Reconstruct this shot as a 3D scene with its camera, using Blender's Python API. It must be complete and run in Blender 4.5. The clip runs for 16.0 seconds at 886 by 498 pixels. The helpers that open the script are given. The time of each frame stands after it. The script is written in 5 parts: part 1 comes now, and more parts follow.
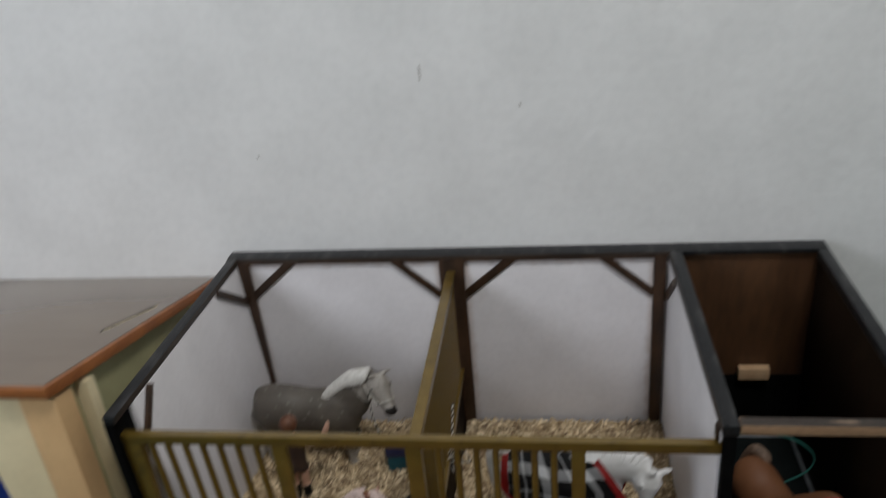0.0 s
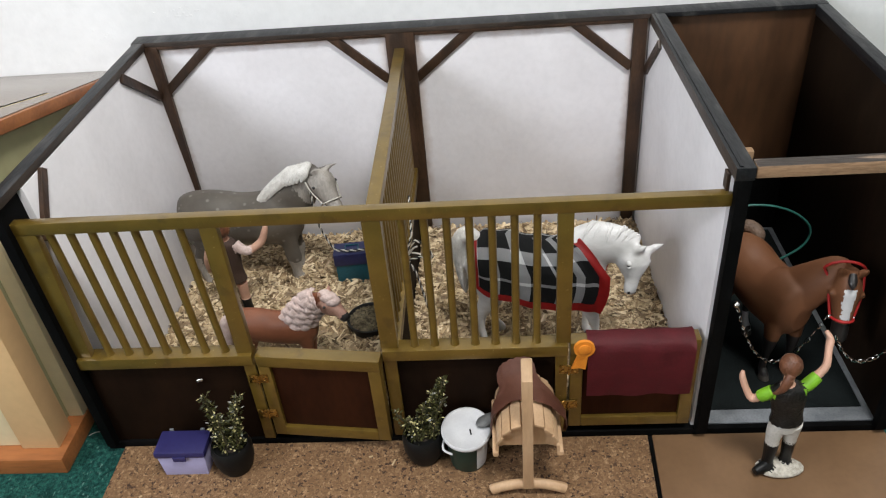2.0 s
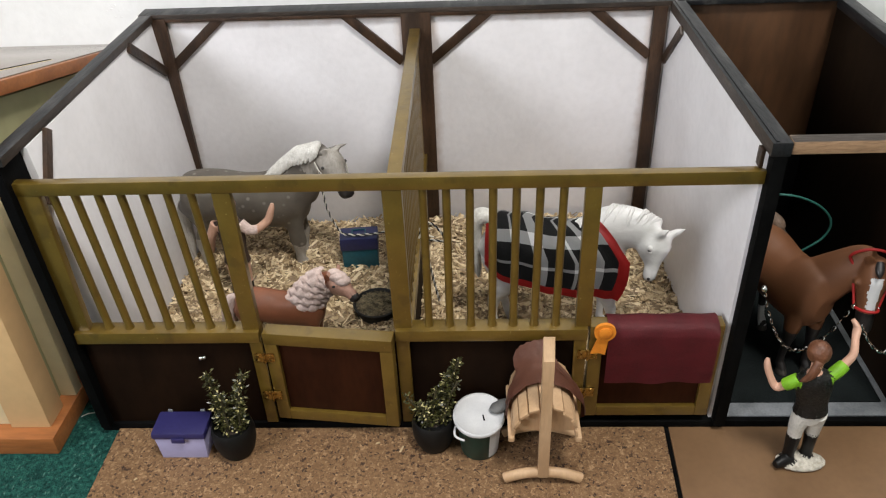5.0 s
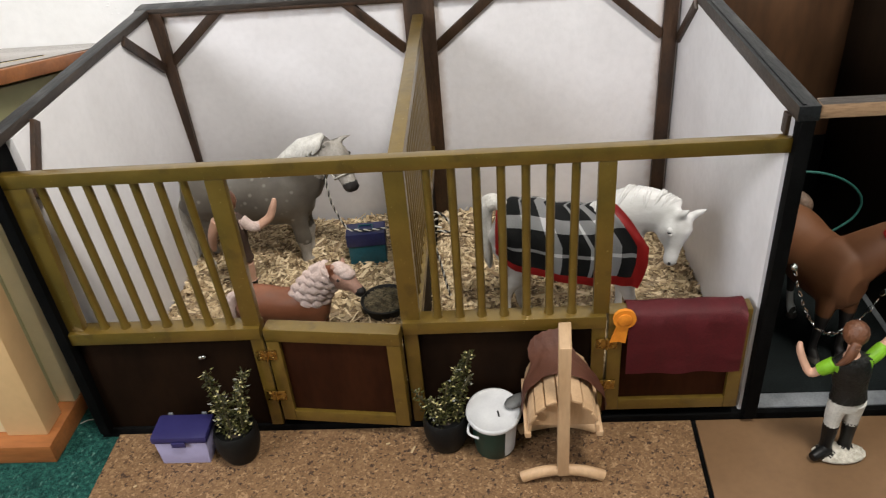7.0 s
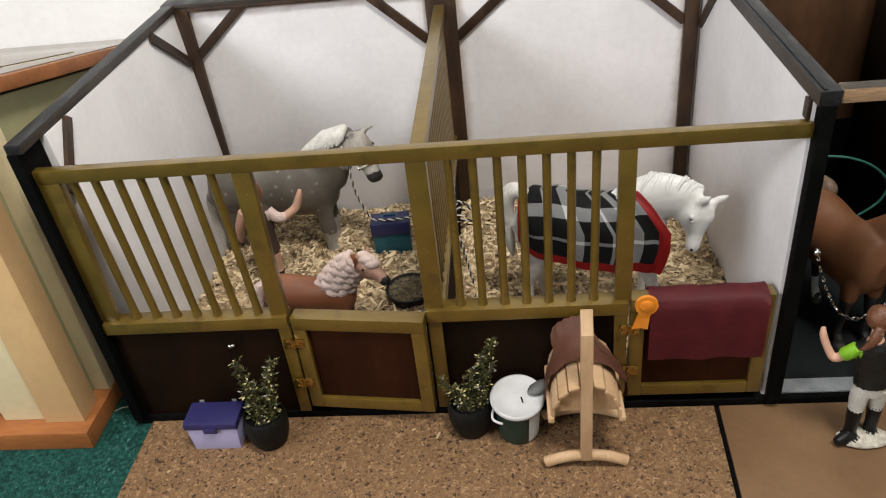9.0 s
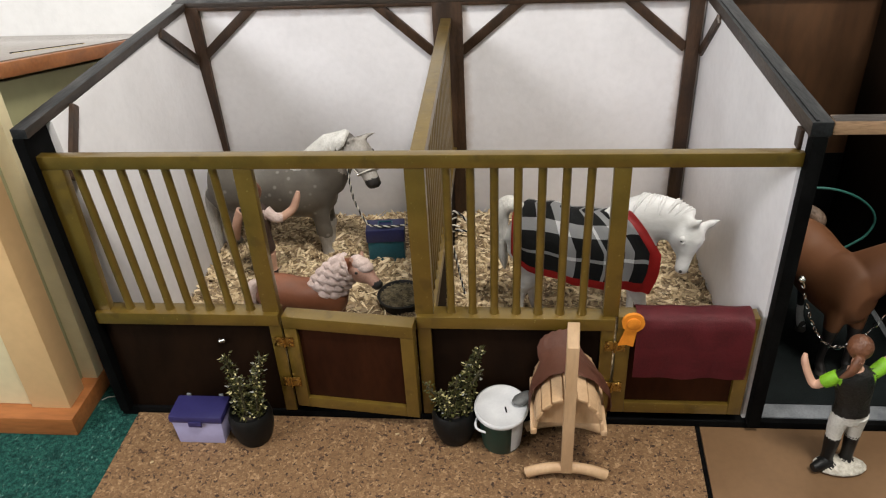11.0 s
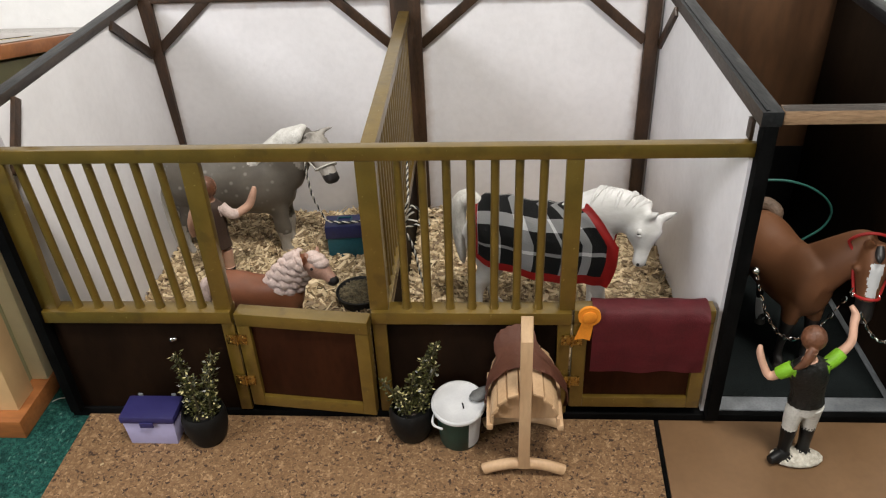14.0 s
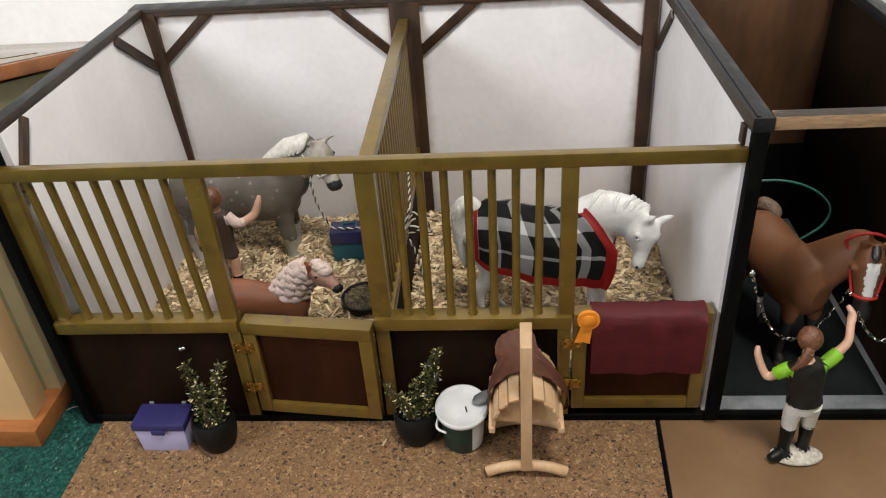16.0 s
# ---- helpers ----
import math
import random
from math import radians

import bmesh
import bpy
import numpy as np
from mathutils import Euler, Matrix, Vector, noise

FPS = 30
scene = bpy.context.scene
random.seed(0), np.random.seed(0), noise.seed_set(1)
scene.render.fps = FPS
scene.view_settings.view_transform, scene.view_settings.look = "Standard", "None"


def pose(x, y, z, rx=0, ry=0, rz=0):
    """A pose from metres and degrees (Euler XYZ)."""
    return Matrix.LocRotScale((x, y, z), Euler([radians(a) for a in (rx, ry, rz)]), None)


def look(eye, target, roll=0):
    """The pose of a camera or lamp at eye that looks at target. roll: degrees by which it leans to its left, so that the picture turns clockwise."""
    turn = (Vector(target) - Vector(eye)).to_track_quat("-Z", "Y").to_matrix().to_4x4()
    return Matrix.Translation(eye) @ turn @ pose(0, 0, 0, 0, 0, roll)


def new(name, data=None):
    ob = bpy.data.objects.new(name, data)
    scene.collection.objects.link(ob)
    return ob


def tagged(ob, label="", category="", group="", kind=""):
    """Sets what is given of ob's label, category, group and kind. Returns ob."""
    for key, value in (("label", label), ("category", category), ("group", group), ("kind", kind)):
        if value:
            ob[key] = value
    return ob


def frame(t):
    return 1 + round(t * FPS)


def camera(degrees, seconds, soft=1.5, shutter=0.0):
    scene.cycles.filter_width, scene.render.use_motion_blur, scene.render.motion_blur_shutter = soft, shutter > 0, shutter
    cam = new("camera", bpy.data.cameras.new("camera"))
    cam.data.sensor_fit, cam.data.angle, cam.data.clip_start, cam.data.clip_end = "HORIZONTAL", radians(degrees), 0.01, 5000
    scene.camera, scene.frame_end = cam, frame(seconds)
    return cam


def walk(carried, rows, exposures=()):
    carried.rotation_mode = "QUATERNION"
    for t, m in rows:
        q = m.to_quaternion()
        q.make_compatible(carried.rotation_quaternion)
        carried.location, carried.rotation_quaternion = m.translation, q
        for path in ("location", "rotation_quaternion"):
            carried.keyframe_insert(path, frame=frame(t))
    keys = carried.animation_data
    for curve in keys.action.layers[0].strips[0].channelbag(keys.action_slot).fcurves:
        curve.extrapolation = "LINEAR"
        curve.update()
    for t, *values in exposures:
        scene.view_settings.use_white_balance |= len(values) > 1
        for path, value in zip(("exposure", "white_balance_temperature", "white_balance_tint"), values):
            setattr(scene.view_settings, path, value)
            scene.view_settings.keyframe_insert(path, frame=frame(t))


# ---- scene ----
from mathutils.kdtree import KDTree

cam = camera(58.60, 16.0, soft=1.15, shutter=0.3)
PATH = [
    (0, (0.4312, -0.5628, 0.7488), (0.2804, 0.3179, 0.2997), -5.54),
    (0.2, (0.4121, -0.5738, 0.7038), (0.2282, 0.2772, 0.2118), -5.00),
    (0.4, (0.4011, -0.5468, 0.6608), (0.2418, 0.2798, 0.1210), -5.07),
    (0.5, (0.3961, -0.5286, 0.6402), (0.2596, 0.2871, 0.0779), -5.27),
    (0.7, (0.4115, -0.5075, 0.6225), (0.2934, 0.3037, 0.0498), -7.78),
    (1, (0.4061, -0.4925, 0.5953), (0.3390, 0.3216, 0.0184), -4.59),
    (1.5, (0.4040, -0.5101, 0.6085), (0.3264, 0.3039, 0.0329), -6.64),
    (2, (0.3873, -0.5138, 0.5960), (0.3178, 0.2938, 0.0103), -5.12),
    (2.5, (0.3924, -0.5066, 0.5931), (0.3347, 0.3022, 0.0080), -5.72),
    (3, (0.3792, -0.5173, 0.5977), (0.3238, 0.2933, 0.0146), -4.27),
    (3.5, (0.3697, -0.5200, 0.6058), (0.2961, 0.2915, 0.0261), -4.75),
    (4, (0.3628, -0.5266, 0.5972), (0.3019, 0.2822, 0.0122), -3.18),
    (6.5, (0.3516, -0.4999, 0.5107), (0.3158, 0.3445, -0.0239), -2.75),
    (7, (0.3607, -0.5015, 0.5171), (0.2920, 0.3303, -0.0337), -4.92),
    (7.5, (0.3597, -0.5092, 0.5259), (0.2620, 0.3147, -0.0324), -7.09),
    (8, (0.3606, -0.5003, 0.5261), (0.2606, 0.3239, -0.0314), -7.37),
    (8.5, (0.3634, -0.5033, 0.5224), (0.2622, 0.3172, -0.0402), -7.35),
    (11, (0.3642, -0.5199, 0.5222), (0.2715, 0.3135, -0.0227), -3.15),
    (11.5, (0.3617, -0.5186, 0.5220), (0.2630, 0.3105, -0.0281), -3.76),
    (12, (0.3769, -0.5086, 0.5201), (0.2936, 0.3201, -0.0333), -3.79),
    (12.5, (0.3821, -0.5084, 0.5155), (0.3075, 0.3158, -0.0460), -3.40),
    (13, (0.3762, -0.5132, 0.5152), (0.2983, 0.3196, -0.0328), -3.20),
    (13.5, (0.3805, -0.5111, 0.5101), (0.3140, 0.3213, -0.0401), -2.83),
    (14, (0.3825, -0.5133, 0.5134), (0.3175, 0.3212, -0.0337), -2.56),
    (14.5, (0.3848, -0.5150, 0.5091), (0.3000, 0.3165, -0.0399), -3.23),
    (15, (0.3899, -0.5158, 0.5196), (0.3026, 0.3114, -0.0355), -3.96),
    (15.5, (0.3934, -0.5176, 0.5238), (0.3082, 0.3110, -0.0296), -3.83),
    (16, (0.3938, -0.5157, 0.5283), (0.3124, 0.3135, -0.0247), -4.26),
]
EXPOSURES = [(0, -1.10, 6050, 10), (0.3, -1.22, 6100, 10), (0.5, -1.12, 6200, 10), (0.7, -0.78, 6200, 10), (1.0, -0.48, 6250, 10), (1.5, -0.14, 6150, 10), (2.0, 0.0, 6100, 10), (3.0, 0.03, 6100, 10), (4.0, 0.03, 6150, 10), (6.5, 0.02, 6450, 10), (16.0, 0.01, 6500, 10)]
walk(cam, [(t, look(eye, target, roll)) for t, eye, target, roll in PATH], EXPOSURES)

# ---- light ----
world = bpy.data.worlds.new("world")
world.use_nodes = True
scene.world = world
world.node_tree.nodes["Background"].inputs[0].default_value = (1, 0.96, 0.9, 1)
world.node_tree.nodes["Background"].inputs[1].default_value = 0.02


def lamp(name, at, target, size, watts, colour):
    data = bpy.data.lights.new(name, "AREA")
    data.shape, data.size, data.energy, data.color = "DISK", size, watts, colour
    ob = new(name, data)
    ob.matrix_world = look(at, target)
    return ob


lamp("ceiling_lamp_light", (0.82, -0.70, 2.32), (0.35, 0.05, 0.05), 0.5, 49, (1, 0.955, 0.885))
lamp("window_light", (-0.85, -0.95, 1.05), (0.05, 0.0, 0.05), 0.6, 18, (0.98, 0.98, 1))


# ---- materials ----
def mat(name, colour, second=None, scale=60.0, rough=0.5, metal=0.0, bump=0.0, bump_scale=400.0, mix=(0.35, 0.65), coat=0.0, stretch=(1, 1, 1), fine=None, spec=0.5):
    """Two colours mixed by noise in metres, a finer layer over it, and fine relief."""
    m = bpy.data.materials.new(name)
    m.use_nodes = True
    nt = m.node_tree
    b = nt.nodes["Principled BSDF"]
    b.inputs["Roughness"].default_value = rough
    b.inputs["Metallic"].default_value = metal
    b.inputs["Coat Weight"].default_value = coat
    b.inputs["Specular IOR Level"].default_value = spec
    tc = nt.nodes.new("ShaderNodeTexCoord")
    mp = nt.nodes.new("ShaderNodeMapping")
    mp.inputs["Scale"].default_value = stretch
    nt.links.new(tc.outputs["Object"], mp.inputs["Vector"])
    second = second or tuple(c * 0.8 for c in colour)

    def noise_node(s, detail):
        n = nt.nodes.new("ShaderNodeTexNoise")
        n.inputs["Scale"].default_value = s
        n.inputs["Detail"].default_value = detail
        nt.links.new(mp.outputs[0], n.inputs["Vector"])
        return n

    n = noise_node(scale, 6)
    r = nt.nodes.new("ShaderNodeValToRGB")
    r.color_ramp.elements[0].position, r.color_ramp.elements[1].position = mix
    r.color_ramp.elements[0].color, r.color_ramp.elements[1].color = (*second, 1), (*colour, 1)
    nt.links.new(n.outputs[0], r.inputs[0])
    out = r.outputs[0]
    f = noise_node(scale * 9, 3)
    k = nt.nodes.new("ShaderNodeMix")
    k.data_type, k.blend_type = "RGBA", "MULTIPLY"
    g = nt.nodes.new("ShaderNodeValToRGB")
    lo = fine if fine is not None else 0.8
    g.color_ramp.elements[0].color, g.color_ramp.elements[1].color = (lo, lo, lo, 1), (1, 1, 1, 1)
    g.color_ramp.elements[0].position, g.color_ramp.elements[1].position = 0.3, 0.6
    nt.links.new(f.outputs[0], g.inputs[0])
    k.inputs[0].default_value = 1
    nt.links.new(out, k.inputs[6])
    nt.links.new(g.outputs[0], k.inputs[7])
    nt.links.new(k.outputs[2], b.inputs["Base Color"])
    rr = nt.nodes.new("ShaderNodeMapRange")
    rr.inputs[3].default_value, rr.inputs[4].default_value = max(0, rough - 0.1), min(1, rough + 0.12)
    nt.links.new(n.outputs[0], rr.inputs[0])
    nt.links.new(rr.outputs[0], b.inputs["Roughness"])
    if bump:
        h = noise_node(bump_scale, 4)
        bp = nt.nodes.new("ShaderNodeBump")
        bp.inputs["Strength"].default_value = bump
        bp.inputs["Distance"].default_value = 0.002
        nt.links.new(h.outputs[0], bp.inputs["Height"])
        nt.links.new(bp.outputs[0], b.inputs["Normal"])
    return m


M = {}
M["wall"] = mat("room_wall_paint", (0.86, 0.86, 0.85), (0.80, 0.80, 0.79), 9, 0.75, bump=0.4, bump_scale=70, fine=0.96)
M["scuff"] = mat("grey_scuff", (0.42, 0.41, 0.39), (0.6, 0.59, 0.57), 200, 0.8)
M["ceiling"] = mat("ceiling_paint", (0.8, 0.8, 0.78), None, 3, 0.9, fine=0.97)
M["carpet"] = mat("green_carpet", (0.030, 0.128, 0.102), (0.008, 0.042, 0.036), 240, 0.95, bump=1.0, bump_scale=600, fine=0.25, spec=0.1)
M["plaster"] = mat("stall_plaster", (0.775, 0.754, 0.770), (0.715, 0.693, 0.706), 14, 0.75, bump=0.15, bump_scale=150, fine=0.96)
M["beam"] = mat("brown_beam", (0.062, 0.030, 0.014), (0.026, 0.013, 0.0065), 60, 0.45, bump=0.3, bump_scale=300, stretch=(1, 1, 0.25), fine=0.6)
M["cap_side"] = mat("thin_brown_paint", (0.060, 0.043, 0.033), (0.022, 0.016, 0.012), 60, 0.45, bump=0.3, bump_scale=300, stretch=(0.3, 0.3, 1), fine=0.7)
M["cap"] = mat("black_cap_paint", (0.014, 0.0145, 0.016), (0.060, 0.058, 0.056), 75, 0.42, spec=0.3, bump=0.5, bump_scale=200, fine=0.5, mix=(0.31, 0.47), stretch=(1, 0.2, 1))
M["black"] = mat("black_paint", (0.0045, 0.0045, 0.0045), (0.0025, 0.0025, 0.0025), 40, 0.6, spec=0.04, bump=0.1, bump_scale=300, fine=0.7)
M["gold"] = mat("gold_paint", (0.180, 0.112, 0.016), (0.145, 0.090, 0.013), 45, 0.34, metal=0.45, bump=0.08, bump_scale=160, fine=0.96, coat=0.7)
M["gold"].node_tree.nodes["Principled BSDF"].inputs["Coat Roughness"].default_value = 0.22
M["panel"] = mat("dark_brown_panel", (0.0135, 0.0062, 0.0028), (0.0072, 0.0034, 0.0017), 25, 0.65, spec=0.06, fine=0.75, stretch=(1, 1, 0.3))
M["washback"] = mat("brown_wash_panel", (0.110, 0.050, 0.020), (0.056, 0.025, 0.010), 14, 0.5, stretch=(1, 1, 0.25), fine=0.75)
M["door_panel"] = mat("red_brown_panel", (0.040, 0.0118, 0.0042), (0.024, 0.0068, 0.0026), 25, 0.6, spec=0.08, fine=0.75, stretch=(1, 1, 0.3))
M["straw_base"] = mat("straw_bed", (0.26, 0.17, 0.075), (0.10, 0.065, 0.03), 120, 0.9, bump=1, bump_scale=500, fine=0.4)
M["brass"] = mat("brass", (0.56, 0.37, 0.11), (0.34, 0.21, 0.06), 300, 0.27, metal=1, fine=0.7)
M["chrome"] = mat("chrome", (0.75, 0.74, 0.72), None, 300, 0.15, metal=1)
M["brown_board"] = mat("brown_board", (0.175, 0.098, 0.046), (0.145, 0.080, 0.037), 18, 0.55, bump=0.05, fine=0.92)
M["mat"] = mat("rubber_mat", (0.007, 0.010, 0.010), (0.004, 0.006, 0.006), 50, 0.8, spec=0.15, bump=0.4, bump_scale=600)
M["grey"] = mat("grey_paint", (0.20, 0.21, 0.22), (0.13, 0.14, 0.15), 60, 0.7, spec=0.2)
M["crossbar"] = mat("worn_wood_bar", (0.33, 0.205, 0.115), (0.045, 0.022, 0.012), 80, 0.55, mix=(0.40, 0.52), stretch=(0.2, 1, 1), bump=0.4, fine=0.7)
M["crossbar_top"] = mat("worn_wood_bar_top", (0.030, 0.020, 0.014), (0.26, 0.18, 0.12), 80, 0.5, mix=(0.36, 0.44), stretch=(0.2, 1, 1), bump=0.4, fine=0.6)
M["cream"] = mat("cream_paint", (0.76, 0.65, 0.41), (0.68, 0.57, 0.35), 12, 0.55, fine=0.95)
# olive cream paint, darkened to carry the shade on the barn's side
M["cream_side_shaded"] = mat("shaded_cream_green_paint", (0.37, 0.355, 0.195), (0.31, 0.295, 0.16), 10, 0.6, fine=0.95)
M["tan"] = mat("tan_paint", (0.66, 0.43, 0.21), (0.58, 0.37, 0.18), 12, 0.5, fine=0.95)
M["trim"] = mat("orange_wood_trim", (0.38, 0.14, 0.042), (0.26, 0.09, 0.025), 30, 0.4, stretch=(0.2, 1, 1), fine=0.8)
M["cab_top"] = mat("barn_roof_cover", (0.20, 0.155, 0.115), (0.16, 0.12, 0.09), 10, 0.16, spec=0.9, stretch=(0.2, 1, 1), fine=0.95)
M["blue"] = mat("blue_plastic", (0.008, 0.035, 0.25), None, 20, 0.4)
M["pot"] = mat("black_plastic_pot", (0.004, 0.004, 0.004), None, 60, 0.55, spec=0.25, fine=0.7)
M["soil"] = mat("soil", (0.03, 0.02, 0.012), None, 300, 0.9, bump=1)
M["stem"] = mat("stem", (0.06, 0.05, 0.02), None, 200, 0.7)
M["leaf"] = mat("small_leaf", (0.080, 0.078, 0.020), (0.020, 0.022, 0.007), 260, 0.34, mix=(0.4, 0.6), fine=0.6)
M["leaf_pale"] = mat("leaf_pale_edge", (0.62, 0.55, 0.29), (0.34, 0.30, 0.12), 300, 0.25)
M["lilac"] = mat("lilac_plastic", (0.38, 0.36, 0.56), (0.35, 0.33, 0.52), 30, 0.4, fine=0.96)
M["purple"] = mat("purple_plastic", (0.026, 0.023, 0.105), None, 30, 0.42, fine=0.9)
M["green_bucket"] = mat("dark_green_tin", (0.008, 0.035, 0.026), None, 40, 0.35, fine=0.9)
M["white_plastic"] = mat("white_plastic", (0.57, 0.57, 0.57), (0.51, 0.51, 0.52), 60, 0.42, fine=0.95)
M["pale_wood"] = mat("pale_wood", (0.54, 0.36, 0.21), (0.45, 0.285, 0.155), 50, 0.55, stretch=(1, 1, 0.2), fine=0.9, bump=0.1)
M["leather"] = mat("brown_leather", (0.180, 0.070, 0.042), (0.150, 0.057, 0.034), 60, 0.55, bump=0.15, bump_scale=500, fine=0.92)
M["scoop"] = mat("grey_metal_scoop", (0.16, 0.16, 0.155), (0.10, 0.10, 0.10), 100, 0.4, metal=0.4)
M["orange"] = mat("orange_felt", (0.72, 0.24, 0.012), (0.62, 0.19, 0.008), 120, 0.7, fine=0.9)
M["maroon"] = mat("maroon_cloth", (0.152, 0.014, 0.020), (0.118, 0.011, 0.016), 60, 0.6, bump=0.2, bump_scale=900, fine=0.85)
M["rope_white"] = mat("rope_white", (0.6, 0.57, 0.5), None, 300, 0.8)
M["rope_black"] = mat("rope_black", (0.02, 0.02, 0.02), None, 300, 0.8)
M["navy"] = mat("navy_plastic", (0.018, 0.022, 0.085), None, 40, 0.4)
M["teal"] = mat("teal_plastic", (0.010, 0.085, 0.115), None, 40, 0.4)
M["rubber"] = mat("black_rubber", (0.012, 0.012, 0.012), None, 60, 0.6, bump=0.3)
M["feed"] = mat("hay_feed", (0.20, 0.16, 0.095), (0.07, 0.055, 0.033), 220, 0.9, bump=1, fine=0.5)
M["hose"] = mat("green_hose", (0.028, 0.135, 0.112), None, 60, 0.4)
M["grey_coat"] = mat("dapple_grey_coat", (0.150, 0.132, 0.110), (0.082, 0.071, 0.059), 26, 0.45, mix=(0.3, 0.7), fine=0.93, bump=0.05)
M["pale_coat"] = mat("pale_feathered_coat", (0.40, 0.37, 0.33), (0.26, 0.235, 0.205), 90, 0.6, stretch=(1, 1, 0.3), bump=0.6, bump_scale=300)
M["white_coat"] = mat("white_coat", (0.70, 0.69, 0.68), (0.54, 0.53, 0.51), 60, 0.45, fine=0.95, bump=0.25, bump_scale=120, stretch=(0.6, 1, 1.3))
M["mane_white"] = mat("white_mane", (0.70, 0.68, 0.64), (0.54, 0.52, 0.48), 160, 0.55, stretch=(1, 1, 0.4), bump=0.7, bump_scale=500)
M["pony_coat"] = mat("chestnut_coat", (0.235, 0.085, 0.040), (0.185, 0.064, 0.029), 40, 0.45, fine=0.93)
M["pony_face"] = mat("pinkish_pony_face", (0.50, 0.29, 0.22), (0.40, 0.22, 0.16), 60, 0.5)
M["pony_mane"] = mat("braided_pale_mane", (0.70, 0.56, 0.52), (0.56, 0.42, 0.37), 200, 0.6, bump=0.5)
M["bay_coat"] = mat("bay_coat", (0.190, 0.080, 0.034), (0.125, 0.050, 0.022), 18, 0.55, fine=0.95, mix=(0.2, 0.8), spec=0.35)
M["dark_coat"] = mat("black_muzzle", (0.018, 0.015, 0.014), None, 60, 0.4)
M["taupe"] = mat("taupe_tail", (0.19, 0.125, 0.085), (0.11, 0.070, 0.046), 200, 0.6, bump=0.6)
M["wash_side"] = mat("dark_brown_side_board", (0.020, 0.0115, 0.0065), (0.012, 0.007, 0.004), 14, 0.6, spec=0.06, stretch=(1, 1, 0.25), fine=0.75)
M["hoof"] = mat("hoof", (0.07, 0.06, 0.05), None, 60, 0.5)
M["red"] = mat("red_webbing", (0.40, 0.016, 0.014), (0.32, 0.012, 0.011), 120, 0.55, fine=0.9)
M["skin"] = mat("doll_skin", (0.58, 0.34, 0.24), None, 60, 0.5, fine=0.95)
M["hair"] = mat("doll_hair", (0.17, 0.066, 0.030), (0.10, 0.038, 0.018), 150, 0.45, bump=0.4)
M["shirt"] = mat("dark_shirt", (0.013, 0.012, 0.011), (0.007, 0.007, 0.006), 120, 0.42, bump=0.6, spec=0.3)
M["lime"] = mat("lime_sleeve", (0.20, 0.46, 0.012), None, 120, 0.6)
M["breeches"] = mat("white_breeches", (0.62, 0.60, 0.55), None, 80, 0.6)
M["boots"] = mat("black_boots", (0.006, 0.006, 0.006), None, 60, 0.4, spec=0.25)
M["stone"] = mat("pale_stone_base", (0.60, 0.56, 0.48), (0.36, 0.33, 0.27), 250, 0.85, bump=1, bump_scale=400)
M["brown_dress"] = mat("dark_brown_dress", (0.055, 0.030, 0.020), None, 80, 0.7)


